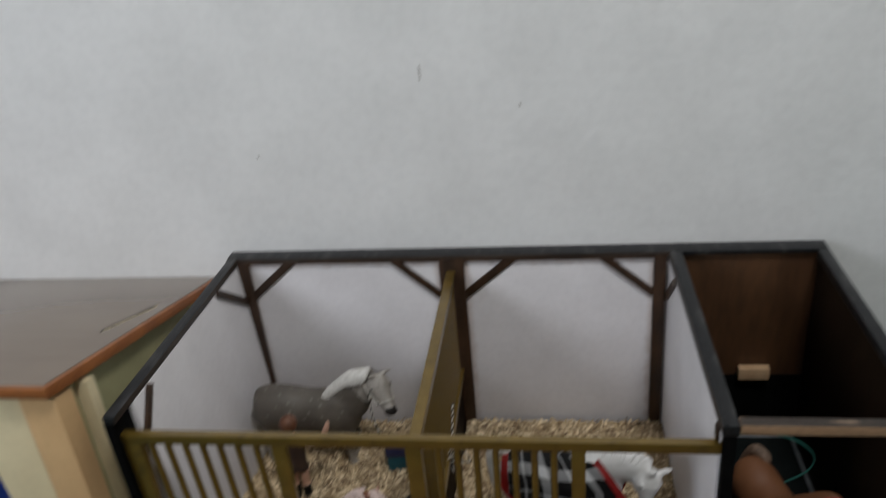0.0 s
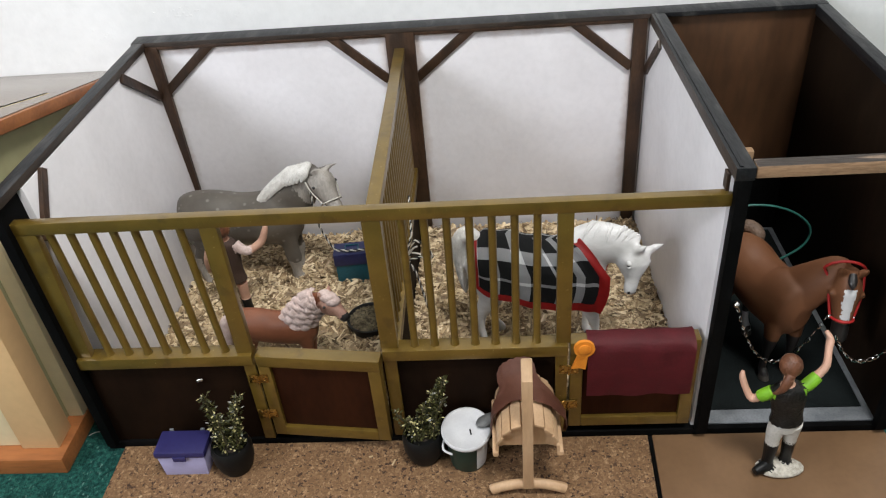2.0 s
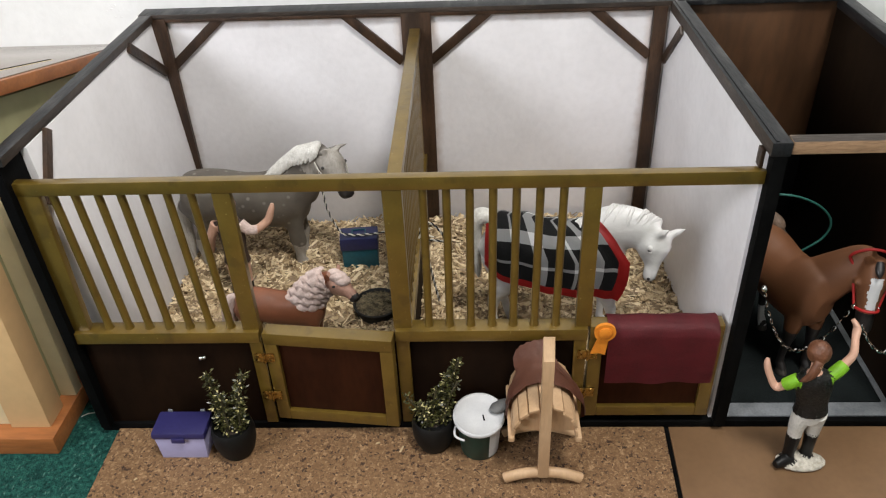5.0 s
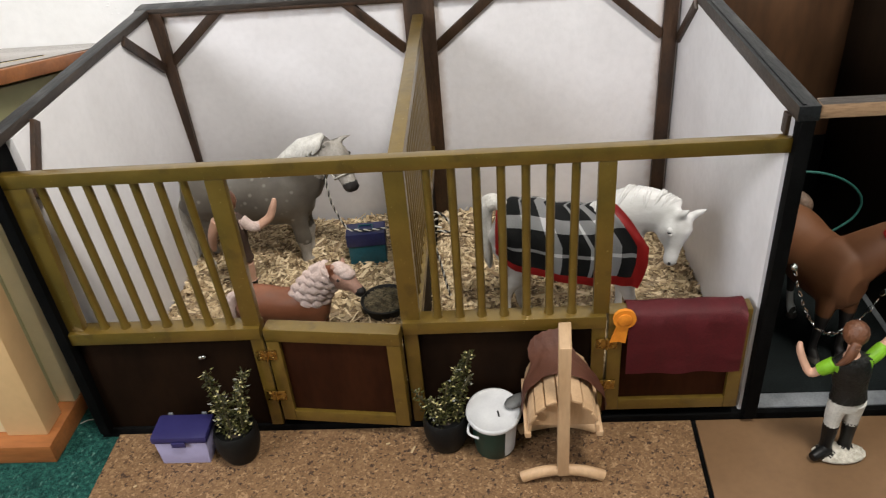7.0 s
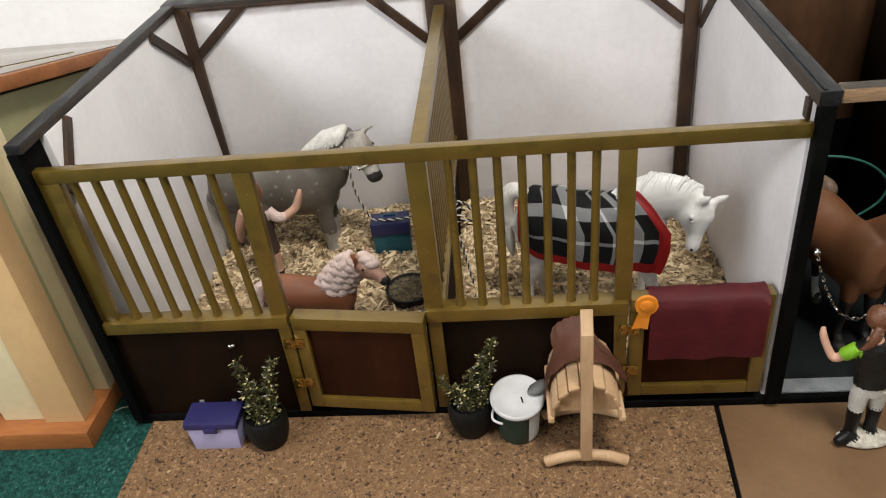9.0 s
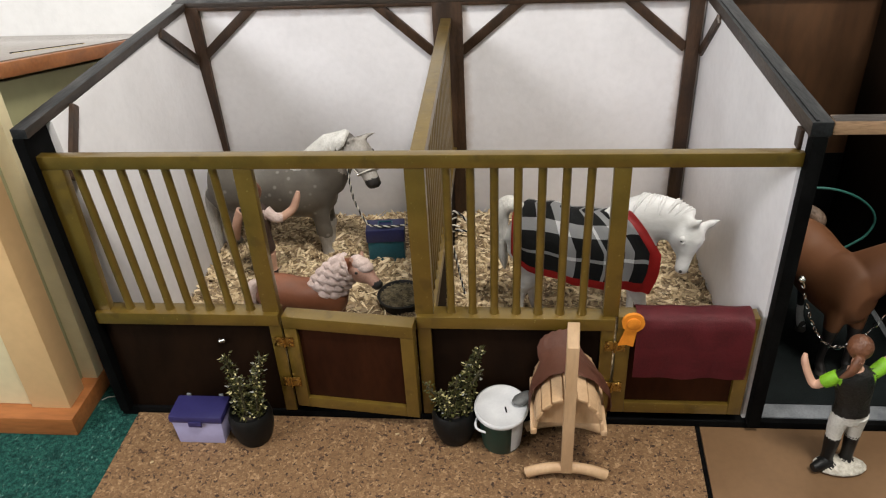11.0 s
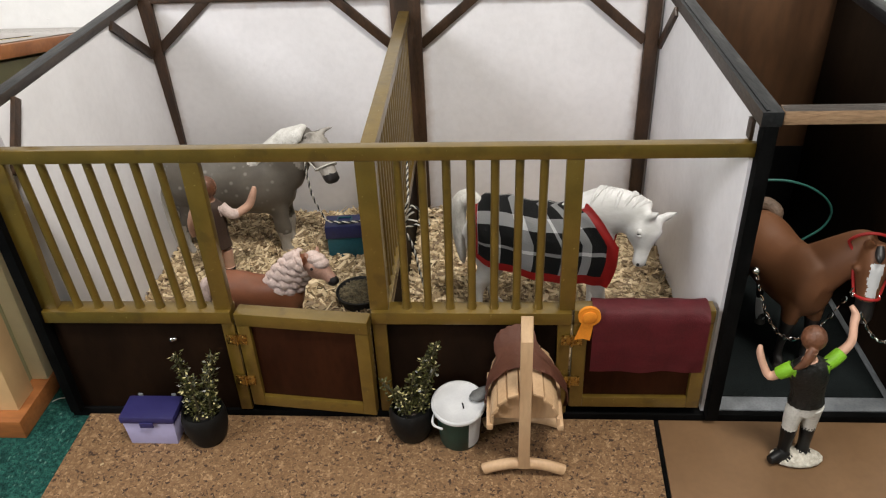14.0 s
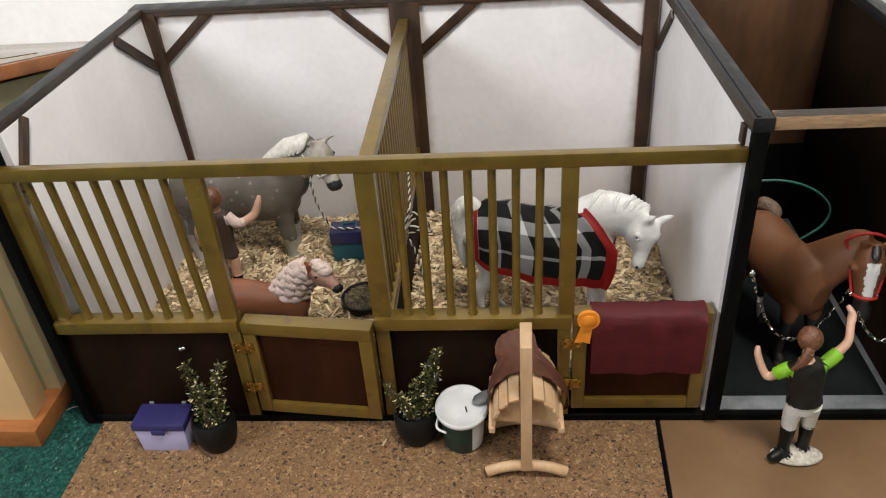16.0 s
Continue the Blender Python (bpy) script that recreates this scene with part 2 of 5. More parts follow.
def cork_material():
    m = bpy.data.materials.new("cork_chips")
    m.use_nodes = True
    nt = m.node_tree
    b = nt.nodes["Principled BSDF"]
    b.inputs["Roughness"].default_value = 0.75
    tc = nt.nodes.new("ShaderNodeTexCoord")
    warp = nt.nodes.new("ShaderNodeTexNoise")
    warp.inputs["Scale"].default_value = 260
    add = nt.nodes.new("ShaderNodeMix")
    add.data_type, add.blend_type = "RGBA", "LINEAR_LIGHT"
    add.inputs[0].default_value = 0.0035
    nt.links.new(tc.outputs["Object"], warp.inputs["Vector"])
    nt.links.new(tc.outputs["Object"], add.inputs[6])
    nt.links.new(warp.outputs["Color"], add.inputs[7])
    v = nt.nodes.new("ShaderNodeTexVoronoi")
    v.inputs["Scale"].default_value = 500
    nt.links.new(add.outputs[2], v.inputs["Vector"])
    sep = nt.nodes.new("ShaderNodeSeparateColor")
    nt.links.new(v.outputs["Color"], sep.inputs[0])
    r = nt.nodes.new("ShaderNodeValToRGB")
    e = r.color_ramp.elements
    e[0].position, e[0].color = 0.0, (0.125, 0.062, 0.026, 1)
    e[1].position, e[1].color = 1.0, (0.38, 0.24, 0.125, 1)
    for p, c in ((0.10, (0.157, 0.084, 0.035)), (0.5, (0.194, 0.107, 0.047)), (0.85, (0.237, 0.137, 0.063))):
        x = e.new(p)
        x.color = (*c, 1)
    nt.links.new(sep.outputs[0], r.inputs[0])
    big = nt.nodes.new("ShaderNodeTexNoise")
    big.inputs["Scale"].default_value = 22
    nt.links.new(tc.outputs["Object"], big.inputs["Vector"])
    g = nt.nodes.new("ShaderNodeValToRGB")
    g.color_ramp.elements[0].color, g.color_ramp.elements[1].color = (0.82, 0.80, 0.78, 1), (1, 1, 1, 1)
    nt.links.new(big.outputs[0], g.inputs[0])
    k = nt.nodes.new("ShaderNodeMix")
    k.data_type, k.blend_type = "RGBA", "MULTIPLY"
    k.inputs[0].default_value = 1
    nt.links.new(r.outputs[0], k.inputs[6])
    nt.links.new(g.outputs[0], k.inputs[7])
    # small dark bark specks among the chips
    v2 = nt.nodes.new("ShaderNodeTexVoronoi")
    v2.inputs["Scale"].default_value = 470
    nt.links.new(add.outputs[2], v2.inputs["Vector"])
    sp = nt.nodes.new("ShaderNodeSeparateColor")
    nt.links.new(v2.outputs["Color"], sp.inputs[0])
    sr = nt.nodes.new("ShaderNodeValToRGB")
    sr.color_ramp.elements[0].position, sr.color_ramp.elements[0].color = 0.06, (0.20, 0.14, 0.10, 1)
    sr.color_ramp.elements[1].position, sr.color_ramp.elements[1].color = 0.11, (1, 1, 1, 1)
    nt.links.new(sp.outputs[0], sr.inputs[0])
    k2 = nt.nodes.new("ShaderNodeMix")
    k2.data_type, k2.blend_type = "RGBA", "MULTIPLY"
    k2.inputs[0].default_value = 1
    nt.links.new(k.outputs[2], k2.inputs[6])
    nt.links.new(sr.outputs[0], k2.inputs[7])
    nt.links.new(k2.outputs[2], b.inputs["Base Color"])
    bp = nt.nodes.new("ShaderNodeBump")
    bp.inputs["Strength"].default_value, bp.inputs["Distance"].default_value = 0.5, 0.001
    nt.links.new(sep.outputs[1], bp.inputs["Height"])
    nt.links.new(bp.outputs[0], b.inputs["Normal"])
    return m


def straw_material():
    m = bpy.data.materials.new("straw")
    m.use_nodes = True
    nt = m.node_tree
    b = nt.nodes["Principled BSDF"]
    b.inputs["Roughness"].default_value = 0.6
    g = nt.nodes.new("ShaderNodeNewGeometry")
    r = nt.nodes.new("ShaderNodeValToRGB")
    e = r.color_ramp.elements
    e[0].color, e[1].color = (0.150, 0.096, 0.048, 1), (0.82, 0.67, 0.44, 1)
    for p, c in ((0.25, (0.27, 0.185, 0.098)), (0.6, (0.48, 0.36, 0.205))):
        x = e.new(p)
        x.color = (*c, 1)
    nt.links.new(g.outputs["Random Per Island"], r.inputs[0])
    nt.links.new(r.outputs[0], b.inputs["Base Color"])
    return m


def plaid_material():
    """Woven check in black, white and grey; UV in repeats of the check."""
    m = bpy.data.materials.new("plaid_cloth")
    m.use_nodes = True
    nt = m.node_tree
    b = nt.nodes["Principled BSDF"]
    b.inputs["Roughness"].default_value = 0.85
    uv = nt.nodes.new("ShaderNodeUVMap")
    sep = nt.nodes.new("ShaderNodeSeparateXYZ")
    nt.links.new(uv.outputs[0], sep.inputs[0])

    def stripes(out):
        fr = nt.nodes.new("ShaderNodeMath")
        fr.operation = "FRACT"
        nt.links.new(out, fr.inputs[0])
        r = nt.nodes.new("ShaderNodeValToRGB")
        r.color_ramp.interpolation = "CONSTANT"
        e = r.color_ramp.elements
        e[0].position, e[0].color = 0, (0.012, 0.012, 0.013, 1)
        e[1].position, e[1].color = 0.93, (0.012, 0.012, 0.013, 1)
        for p, c in ((0.19, 0.80), (0.25, 0.012), (0.57, 0.80), (0.77, 0.012)):
            x = e.new(p)
            x.color = (c, c, c, 1)
        nt.links.new(fr.outputs[0], r.inputs[0])
        return r.outputs[0]

    k = nt.nodes.new("ShaderNodeMix")
    k.data_type = "RGBA"
    k.inputs[0].default_value = 0.5
    nt.links.new(stripes(sep.outputs[0]), k.inputs[6])
    nt.links.new(stripes(sep.outputs[1]), k.inputs[7])
    gm = nt.nodes.new("ShaderNodeGamma")
    gm.inputs[1].default_value = 1.2
    nt.links.new(k.outputs[2], gm.inputs[0])
    nt.links.new(gm.outputs[0], b.inputs["Base Color"])
    tc = nt.nodes.new("ShaderNodeTexCoord")
    n = nt.nodes.new("ShaderNodeTexNoise")
    n.inputs["Scale"].default_value = 900
    nt.links.new(tc.outputs["Object"], n.inputs["Vector"])
    bp = nt.nodes.new("ShaderNodeBump")
    bp.inputs["Strength"].default_value, bp.inputs["Distance"].default_value = 0.5, 0.001
    nt.links.new(n.outputs[0], bp.inputs["Height"])
    nt.links.new(bp.outputs[0], b.inputs["Normal"])
    return m


def nodes_math(nt, op, a, b=None):
    n = nt.nodes.new("ShaderNodeMath")
    n.operation = op
    for i, v in enumerate((a, b)):
        if v is None:
            continue
        if isinstance(v, (int, float)):
            n.inputs[i].default_value = v
        else:
            nt.links.new(v, n.inputs[i])
    return n.outputs[0]


def over(m, factor, colour):
    """Lay a colour over a material's base colour by a factor socket."""
    nt = m.node_tree
    b = nt.nodes["Principled BSDF"]
    k = nt.nodes.new("ShaderNodeMix")
    k.data_type = "RGBA"
    nt.links.new(b.inputs["Base Color"].links[0].from_socket, k.inputs[6])
    k.inputs[7].default_value = (*colour, 1)
    nt.links.new(factor, k.inputs[0])
    nt.links.new(k.outputs[2], b.inputs["Base Color"])


def brushed_plaster():
    """White plaster where the timbers' brown paint was brushed over their edges."""
    m = mat("back_wall_plaster", (0.775, 0.754, 0.770), (0.715, 0.693, 0.706), 14, 0.75, bump=0.15, bump_scale=150, fine=0.96)
    nt = m.node_tree
    geo = nt.nodes.new("ShaderNodeNewGeometry")
    sep = nt.nodes.new("ShaderNodeSeparateXYZ")
    nt.links.new(geo.outputs["Position"], sep.inputs[0])
    n = nt.nodes.new("ShaderNodeTexNoise")
    n.inputs["Scale"].default_value, n.inputs["Detail"].default_value = 90, 5
    nt.links.new(geo.outputs["Position"], n.inputs["Vector"])
    wob = nodes_math(nt, "MULTIPLY", nodes_math(nt, "SUBTRACT", n.outputs[0], 0.5), 0.012)
    slant = nodes_math(nt, "ADD", sep.outputs[0], nodes_math(nt, "MULTIPLY", sep.outputs[2], 0.0091))
    total = None
    for axis, centre, half in ((slant, 0.0111, 0.0075), (sep.outputs[0], 0.2895, 0.0175), (sep.outputs[0], 0.5478, 0.0075), (sep.outputs[2], 0.2854, 0.0040)):
        dist = nodes_math(nt, "ABSOLUTE", nodes_math(nt, "SUBTRACT", axis, centre))
        away = nodes_math(nt, "SUBTRACT", nodes_math(nt, "ADD", dist, wob), half)
        g = nt.nodes.new("ShaderNodeMapRange")
        g.inputs[1].default_value, g.inputs[2].default_value = -0.002, 0.008
        g.inputs[3].default_value, g.inputs[4].default_value = 0.5, 0.0
        nt.links.new(away, g.inputs[0])
        total = g.outputs[0] if total is None else nodes_math(nt, "MAXIMUM", total, g.outputs[0])
    over(m, total, (0.36, 0.24, 0.17))
    return m


def dapples(m):
    """Small pale spots on the coat."""
    nt = m.node_tree
    tc = nt.nodes.new("ShaderNodeTexCoord")
    v = nt.nodes.new("ShaderNodeTexVoronoi")
    v.inputs["Scale"].default_value = 95
    nt.links.new(tc.outputs["Object"], v.inputs["Vector"])
    g = nt.nodes.new("ShaderNodeMapRange")
    g.inputs[1].default_value, g.inputs[2].default_value = 0.10, 0.24
    g.inputs[3].default_value, g.inputs[4].default_value = 0.32, 0.0
    nt.links.new(v.outputs["Distance"], g.inputs[0])
    over(m, g.outputs[0], (0.46, 0.44, 0.40))


def flecks(m, scale, lo, hi, strength, colour, stretch=(1, 1, 1)):
    """Scattered small flecks of another colour; lo above hi picks the dark side of the noise."""
    nt = m.node_tree
    tc = nt.nodes.new("ShaderNodeTexCoord")
    mp = nt.nodes.new("ShaderNodeMapping")
    mp.inputs["Scale"].default_value = stretch
    n = nt.nodes.new("ShaderNodeTexNoise")
    n.inputs["Scale"].default_value, n.inputs["Detail"].default_value = scale, 2
    nt.links.new(tc.outputs["Object"], mp.inputs["Vector"])
    nt.links.new(mp.outputs[0], n.inputs["Vector"])
    g = nt.nodes.new("ShaderNodeMapRange")
    g.inputs[1].default_value, g.inputs[2].default_value = lo, hi
    g.inputs[3].default_value, g.inputs[4].default_value = 0.0, strength
    nt.links.new(n.outputs[0], g.inputs[0])
    over(m, g.outputs[0], colour)


dapples(M["grey_coat"])
flecks(M["gold"], 420, 0.70, 0.76, 0.45, (0.45, 0.33, 0.12))
flecks(M["gold"], 60, 0.40, 0.28, 0.45, (0.075, 0.045, 0.010))
flecks(M["carpet"], 420, 0.64, 0.72, 0.6, (0.14, 0.25, 0.21), (1, 0.45, 1))
flecks(M["carpet"], 90, 0.46, 0.34, 0.55, (0.004, 0.020, 0.018))
flecks(M["maroon"], 40, 0.58, 0.75, 0.35, (0.20, 0.026, 0.034), (1, 1, 3))
M["plaster_back"] = brushed_plaster()
M["cork"], M["straw"], M["plaid"] = cork_material(), straw_material(), plaid_material()
flecks(M["cork"], 480, 0.365, 0.335, 0.75, (0.070, 0.035, 0.015), (1, 1.5, 1))
flecks(M["cork"], 400, 0.63, 0.68, 0.4, (0.44, 0.30, 0.18), (1.5, 1, 1))
M["hay"] = mat("dry_hay", (0.34, 0.28, 0.17), (0.12, 0.098, 0.058), 160, 0.85, fine=0.6)


# ---- builders ----
def box(bm, x0, x1, y0, y1, z0, z1, bevel=0.0008, m=None):
    """A bevelled box from its bounds; m turns it about the origin afterwards."""
    got = bmesh.ops.create_cube(bm, size=1)["verts"]
    mid = Vector(((x0 + x1) / 2, (y0 + y1) / 2, (z0 + z1) / 2))
    for v in got:
        v.co = Vector((v.co.x * (x1 - x0), v.co.y * (y1 - y0), v.co.z * (z1 - z0))) + mid
    verts = set(got)
    if bevel:
        edges = list({e for v in got for e in v.link_edges})
        out = bmesh.ops.bevel(bm, geom=edges, offset=min(bevel, 0.4 * min(x1 - x0, y1 - y0, z1 - z0)), segments=2, profile=0.6, affect="EDGES")
        verts = {v for f in out["faces"] for v in f.verts} | {v for v in got if v.is_valid}
    if m is not None:
        bmesh.ops.transform(bm, matrix=m, verts=list(verts))
    return bm


def boxed(x0, x1, y0, y1, z0, z1, bevel=0.0008, m=None):
    return box(bmesh.new(), x0, x1, y0, y1, z0, z1, bevel, m)


def beam_between(bm, a, b, width, depth, side=(0, 1, 0), bevel=0.0006):
    """A square bar from a to b; depth runs along side."""
    a, b = Vector(a), Vector(b)
    z = (b - a).normalized()
    y = (Vector(side) - z * z.dot(Vector(side))).normalized()
    x = y.cross(z)
    m = Matrix.Translation((a + b) / 2) @ Matrix((x, y, z)).transposed().to_4x4()
    n = (b - a).length / 2
    return box(bm, -width / 2, width / 2, -depth / 2, depth / 2, -n, n, bevel, m)


def loft(bm, rings, n=12, side=(0, 1, 0), index=0, caps=True):
    """A skin over ellipses: (x, y, z, half across side, half the other way)."""
    pts = [Vector(r[:3]) for r in rings]
    loops = []
    for i, r in enumerate(rings):
        t = (pts[min(i + 1, len(pts) - 1)] - pts[max(i - 1, 0)]).normalized()
        s = Vector(side)
        s = (s - t * s.dot(t)).normalized()
        u = s.cross(t)
        a, c = r[3], (r[4] if len(r) > 4 else r[3])
        loops.append([bm.verts.new(pts[i] + s * a * math.cos(2 * math.pi * k / n) + u * c * math.sin(2 * math.pi * k / n)) for k in range(n)])
    faces = []
    for p, q in zip(loops, loops[1:]):
        for k in range(n):
            faces.append(bm.faces.new((p[k], p[(k + 1) % n], q[(k + 1) % n], q[k])))
    if caps:
        faces.append(bm.faces.new(loops[0][::-1]))
        faces.append(bm.faces.new(loops[-1]))
    for f in faces:
        f.smooth, f.material_index = True, index
    return bm


def flow(rings, k=5):
    """Rings resampled along a smooth curve through them."""
    out = []
    for i in range(len(rings) - 1):
        a, b = np.array(rings[i], float), np.array(rings[i + 1], float)
        pa, pb = np.array(rings[max(i - 1, 0)], float), np.array(rings[min(i + 2, len(rings) - 1)], float)
        for j in range(k):
            u = j / k
            c = 0.5 * (2 * a + (b - pa) * u + (2 * pa - 5 * a + 4 * b - pb) * u * u + (3 * a - pa - 3 * b + pb) * u ** 3)
            c[3:] = np.maximum(c[3:], np.minimum(a, b)[3:] * 0.9)
            out.append(tuple(c))
    return out + [tuple(rings[-1])]


def lathe(bm, at, profile, n=28, index=0, squash=1.0, bottom=True, top=True):
    """A turned form about the upright at (x, y): profile of (radius, z)."""
    loops = [[bm.verts.new((at[0] + r * math.cos(2 * math.pi * k / n), at[1] + squash * r * math.sin(2 * math.pi * k / n), z)) for k in range(n)] for r, z in profile]
    for p, q in zip(loops, loops[1:]):
        for k in range(n):
            f = bm.faces.new((p[k], p[(k + 1) % n], q[(k + 1) % n], q[k]))
            f.smooth, f.material_index = True, index
    if bottom:
        bm.faces.new(loops[0][::-1]).material_index = index
    if top:
        bm.faces.new(loops[-1]).material_index = index
    return bm


def ball(bm, c, rx, ry=None, rz=None, n=10, index=0, m=None):
    got = bmesh.ops.create_uvsphere(bm, u_segments=n + 2, v_segments=n, radius=1)["verts"]
    for v in got:
        v.co = Vector((v.co.x * rx, v.co.y * (ry or rx), v.co.z * (rz or rx)))
        if m is not None:
            v.co = m @ v.co
        v.co += Vector(c)
        for f in v.link_faces:
            f.smooth, f.material_index = True, index
    return bm


def tube(name, points, radius, material, parent=None, label=""):
    """A round cord along points."""
    cu = bpy.data.curves.new(name, "CURVE")
    cu.dimensions, cu.bevel_depth, cu.bevel_resolution = "3D", radius, 3
    sp = cu.splines.new("NURBS")
    sp.points.add(len(points) - 1)
    for p, q in zip(sp.points, points):
        p.co = (*q, 1)
    sp.use_endpoint_u, sp.order_u = True, 3
    cu.materials.append(material)
    ob = new(name, cu)
    if parent:
        ob.parent, ob.matrix_parent_inverse = parent, parent.matrix_basis.inverted()
    return tagged(ob, label)


def mesh_of(name, bm, *materials):
    bmesh.ops.recalc_face_normals(bm, faces=bm.faces)
    me = bpy.data.meshes.new(name)
    bm.to_mesh(me)
    bm.free()
    me.set_sharp_from_angle(angle=math.radians(52))
    for m in materials:
        me.materials.append(m)
    return me


def part(name, bm, material, parent, label=""):
    mats = material if isinstance(material, (list, tuple)) else (material,)
    ob = new(name, mesh_of(name, bm, *mats))
    ob.parent = parent
    m = parent.matrix_basis.copy()
    if parent.parent:
        m = parent.parent.matrix_basis @ parent.matrix_parent_inverse @ m
    ob.matrix_parent_inverse = m.inverted()
    return tagged(ob, label)


def thing(name, at, label, category, group="", kind=""):
    ob = new(name)
    ob.empty_display_size = 0.01
    ob.location = at
    ob.matrix_basis = Matrix.Translation(at)
    return tagged(ob, label, category, group, kind)


def solo(name, bm, material, label, category, group="", kind=""):
    mats = material if isinstance(material, (list, tuple)) else (material,)
    return tagged(new(name, mesh_of(name, bm, *mats)), label, category, group, kind)


def fused(bm, voxel, rounds=3):
    """The forms in bm grown together into one skin."""
    me = bpy.data.meshes.new("raw")
    bm.to_mesh(me)
    bm.free()
    ob = new("raw", me)
    r = ob.modifiers.new("r", "REMESH")
    r.mode, r.voxel_size = "VOXEL", voxel
    s = ob.modifiers.new("s", "SMOOTH")
    s.iterations, s.factor = rounds, 0.5
    got = bpy.data.meshes.new_from_object(ob.evaluated_get(bpy.context.evaluated_depsgraph_get()))
    bpy.data.objects.remove(ob)
    out = bmesh.new()
    out.from_mesh(got)
    for f in out.faces:
        f.smooth = True
    bpy.data.meshes.remove(got)
    bpy.data.meshes.remove(me)
    return out


# ---- the room ----
GROUND = -0.004
solo("floor", boxed(-2.2, 2.4, -2.5, 0.345, GROUND - 0.05, GROUND, bevel=0), M["carpet"], "dark green looped carpet floor", "floor", kind="structure")
solo("wall_north", boxed(-2.2, 2.4, 0.345, 0.445, -0.1, 2.4, bevel=0), M["wall"], "white roughly painted room wall", "wall", kind="structure")
solo("wall_south", boxed(-2.2, 2.4, -2.6, -2.5, -0.1, 2.4, bevel=0), M["wall"], "white painted room wall", "wall", kind="structure")
solo("wall_west", boxed(-2.3, -2.2, -2.6, 0.445, -0.1, 2.4, bevel=0), M["wall"], "white painted room wall", "wall", kind="structure")
solo("wall_east", boxed(2.4, 2.5, -2.6, 0.445, -0.1, 2.4, bevel=0), M["wall"], "white painted room wall", "wall", kind="structure")
solo("ceiling", boxed(-2.3, 2.5, -2.6, 0.445, 2.4, 2.5, bevel=0), M["ceiling"], "white painted ceiling", "ceiling", kind="structure")

for x, z, h in ((0.268, 0.510, 0.018), (0.384, 0.472, 0.006), (0.05, 0.42, 0.004)):
    solo("wall_scuff", boxed(x - .0008, x + .0008, 0.3442, 0.3449, z, z + h, 0), M["scuff"], "short grey scuff mark on the white wall", "scuff", kind="structure")
lumps = bmesh.new()
rng = random.Random(12)
for x, z, dx, dz, n in ((0.043, 0.313, 0.020, 0.010, 26), (-0.050, 0.291, 0.008, 0.012, 9), (0.108, 0.307, 0.012, 0.004, 5), (-0.117, 0.257, 0.002, 0.006, 4), (0.30, 0.40, 0.25, 0.05, 14)):
    for _ in range(n):
        ball(lumps, (x + rng.gauss(0, dx * 0.6), 0.3452, z + rng.gauss(0, dz * 0.6)), rng.uniform(.0010, .0032), rng.uniform(.0003, .00045), rng.uniform(.0006, .0014), n=8)
solo("paint_lumps", lumps, M["wall"], "small lumps in the white wall paint", "paint lumps", kind="stuff")


def board(name, x0, x1, slant0, slant1, top, material, label, category):
    """A flat board before the stable; its side edges may run askew."""
    bm = boxed(x0, x1, -0.42, -0.0055, GROUND, top, bevel=0.0006)
    for v in bm.verts:
        v.co.x += (slant0 if v.co.x < (x0 + x1) / 2 else slant1) * (v.co.y + 0.0055)
    return solo(name, bm, material, label, category)


board("cork_board", 0.0100, 0.5220, 0, 0.045, 0, M["cork"], "tan cork board lying on the carpet", "cork board")
board("brown_board", 0.5262, 0.7390, 0.045, 0.03, -0.0002, M["brown_board"], "smooth brown board lying on the carpet", "board")
board("board_joint", 0.5222, 0.5260, 0.045, 0.045, -0.0012, M["black"], "black strip between two boards", "strip")


# ---- the toy stable ----
stable = thing("toy_stable", (0.28, 0.15, GROUND), "wooden toy horse stable with gold bars and white stalls", "toy stable")
X0, X1, XW, YB, ZT = 0.003, 0.5625, 0.7315, 0.3185, 0.2925


def skew(bm, run=0.0, rise=0.0, over=0.0):
    """Slant a built form: x by depth, z by depth, and x by height."""
    for v in bm.verts:
        x, y, z = v.co
        v.co = (x + run * y / YB + over * (1 - z / ZT), y, z + rise * y / YB)
    return bm


def lean(z):
    """The left wall stands a little askew: its foot sits further in."""
    return 0.017 * (1 - min(max(z, 0), 0.285) / 0.285)


part("base", boxed(-0.007, 0.7395, -0.0048, 0.334, GROUND, 0.006), M["black"], stable, "black painted baseboard")
back = part("back_wall", boxed(-0.007, X1 + 0.002, YB, 0.3335, 0.006, 0.287), M["plaster_back"], stable, "white plastered back wall")
bm = boxed(-0.007, X0, 0.0225, YB, 0.006, 0.2843)
for v in bm.verts:
    v.co.x += lean(v.co.z) if v.co.x > -0.002 else 0
left = part("left_wall", bm, M["plaster"], stable, "white plastered side wall")
middle = part("middle_wall", skew(boxed(X1, X1 + 0.012, 0.0, YB, 0.006, 0.2812), run=-0.0040), [M["plaster"], M["black"]], stable, "white plastered wall between stall and wash bay")
for p in middle.data.polygons:
    if p.normal.x > 0.5:
        p.material_index = 1
part("wash_back_wall", boxed(X1 + 0.0025, 0.7395, YB + 0.001, 0.3335, 0.006, 0.287), M["washback"], stable, "dark brown wooden back wall of the wash bay")
part("wash_lower_board", boxed(X1 + 0.004, XW - 0.0003, YB - 0.0012, YB + 0.0006, 0.0062, 0.1070, 0.0004), M["black"], stable, "black painted lower board of the wash bay")
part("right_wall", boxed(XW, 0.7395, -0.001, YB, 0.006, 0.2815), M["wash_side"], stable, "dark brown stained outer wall")
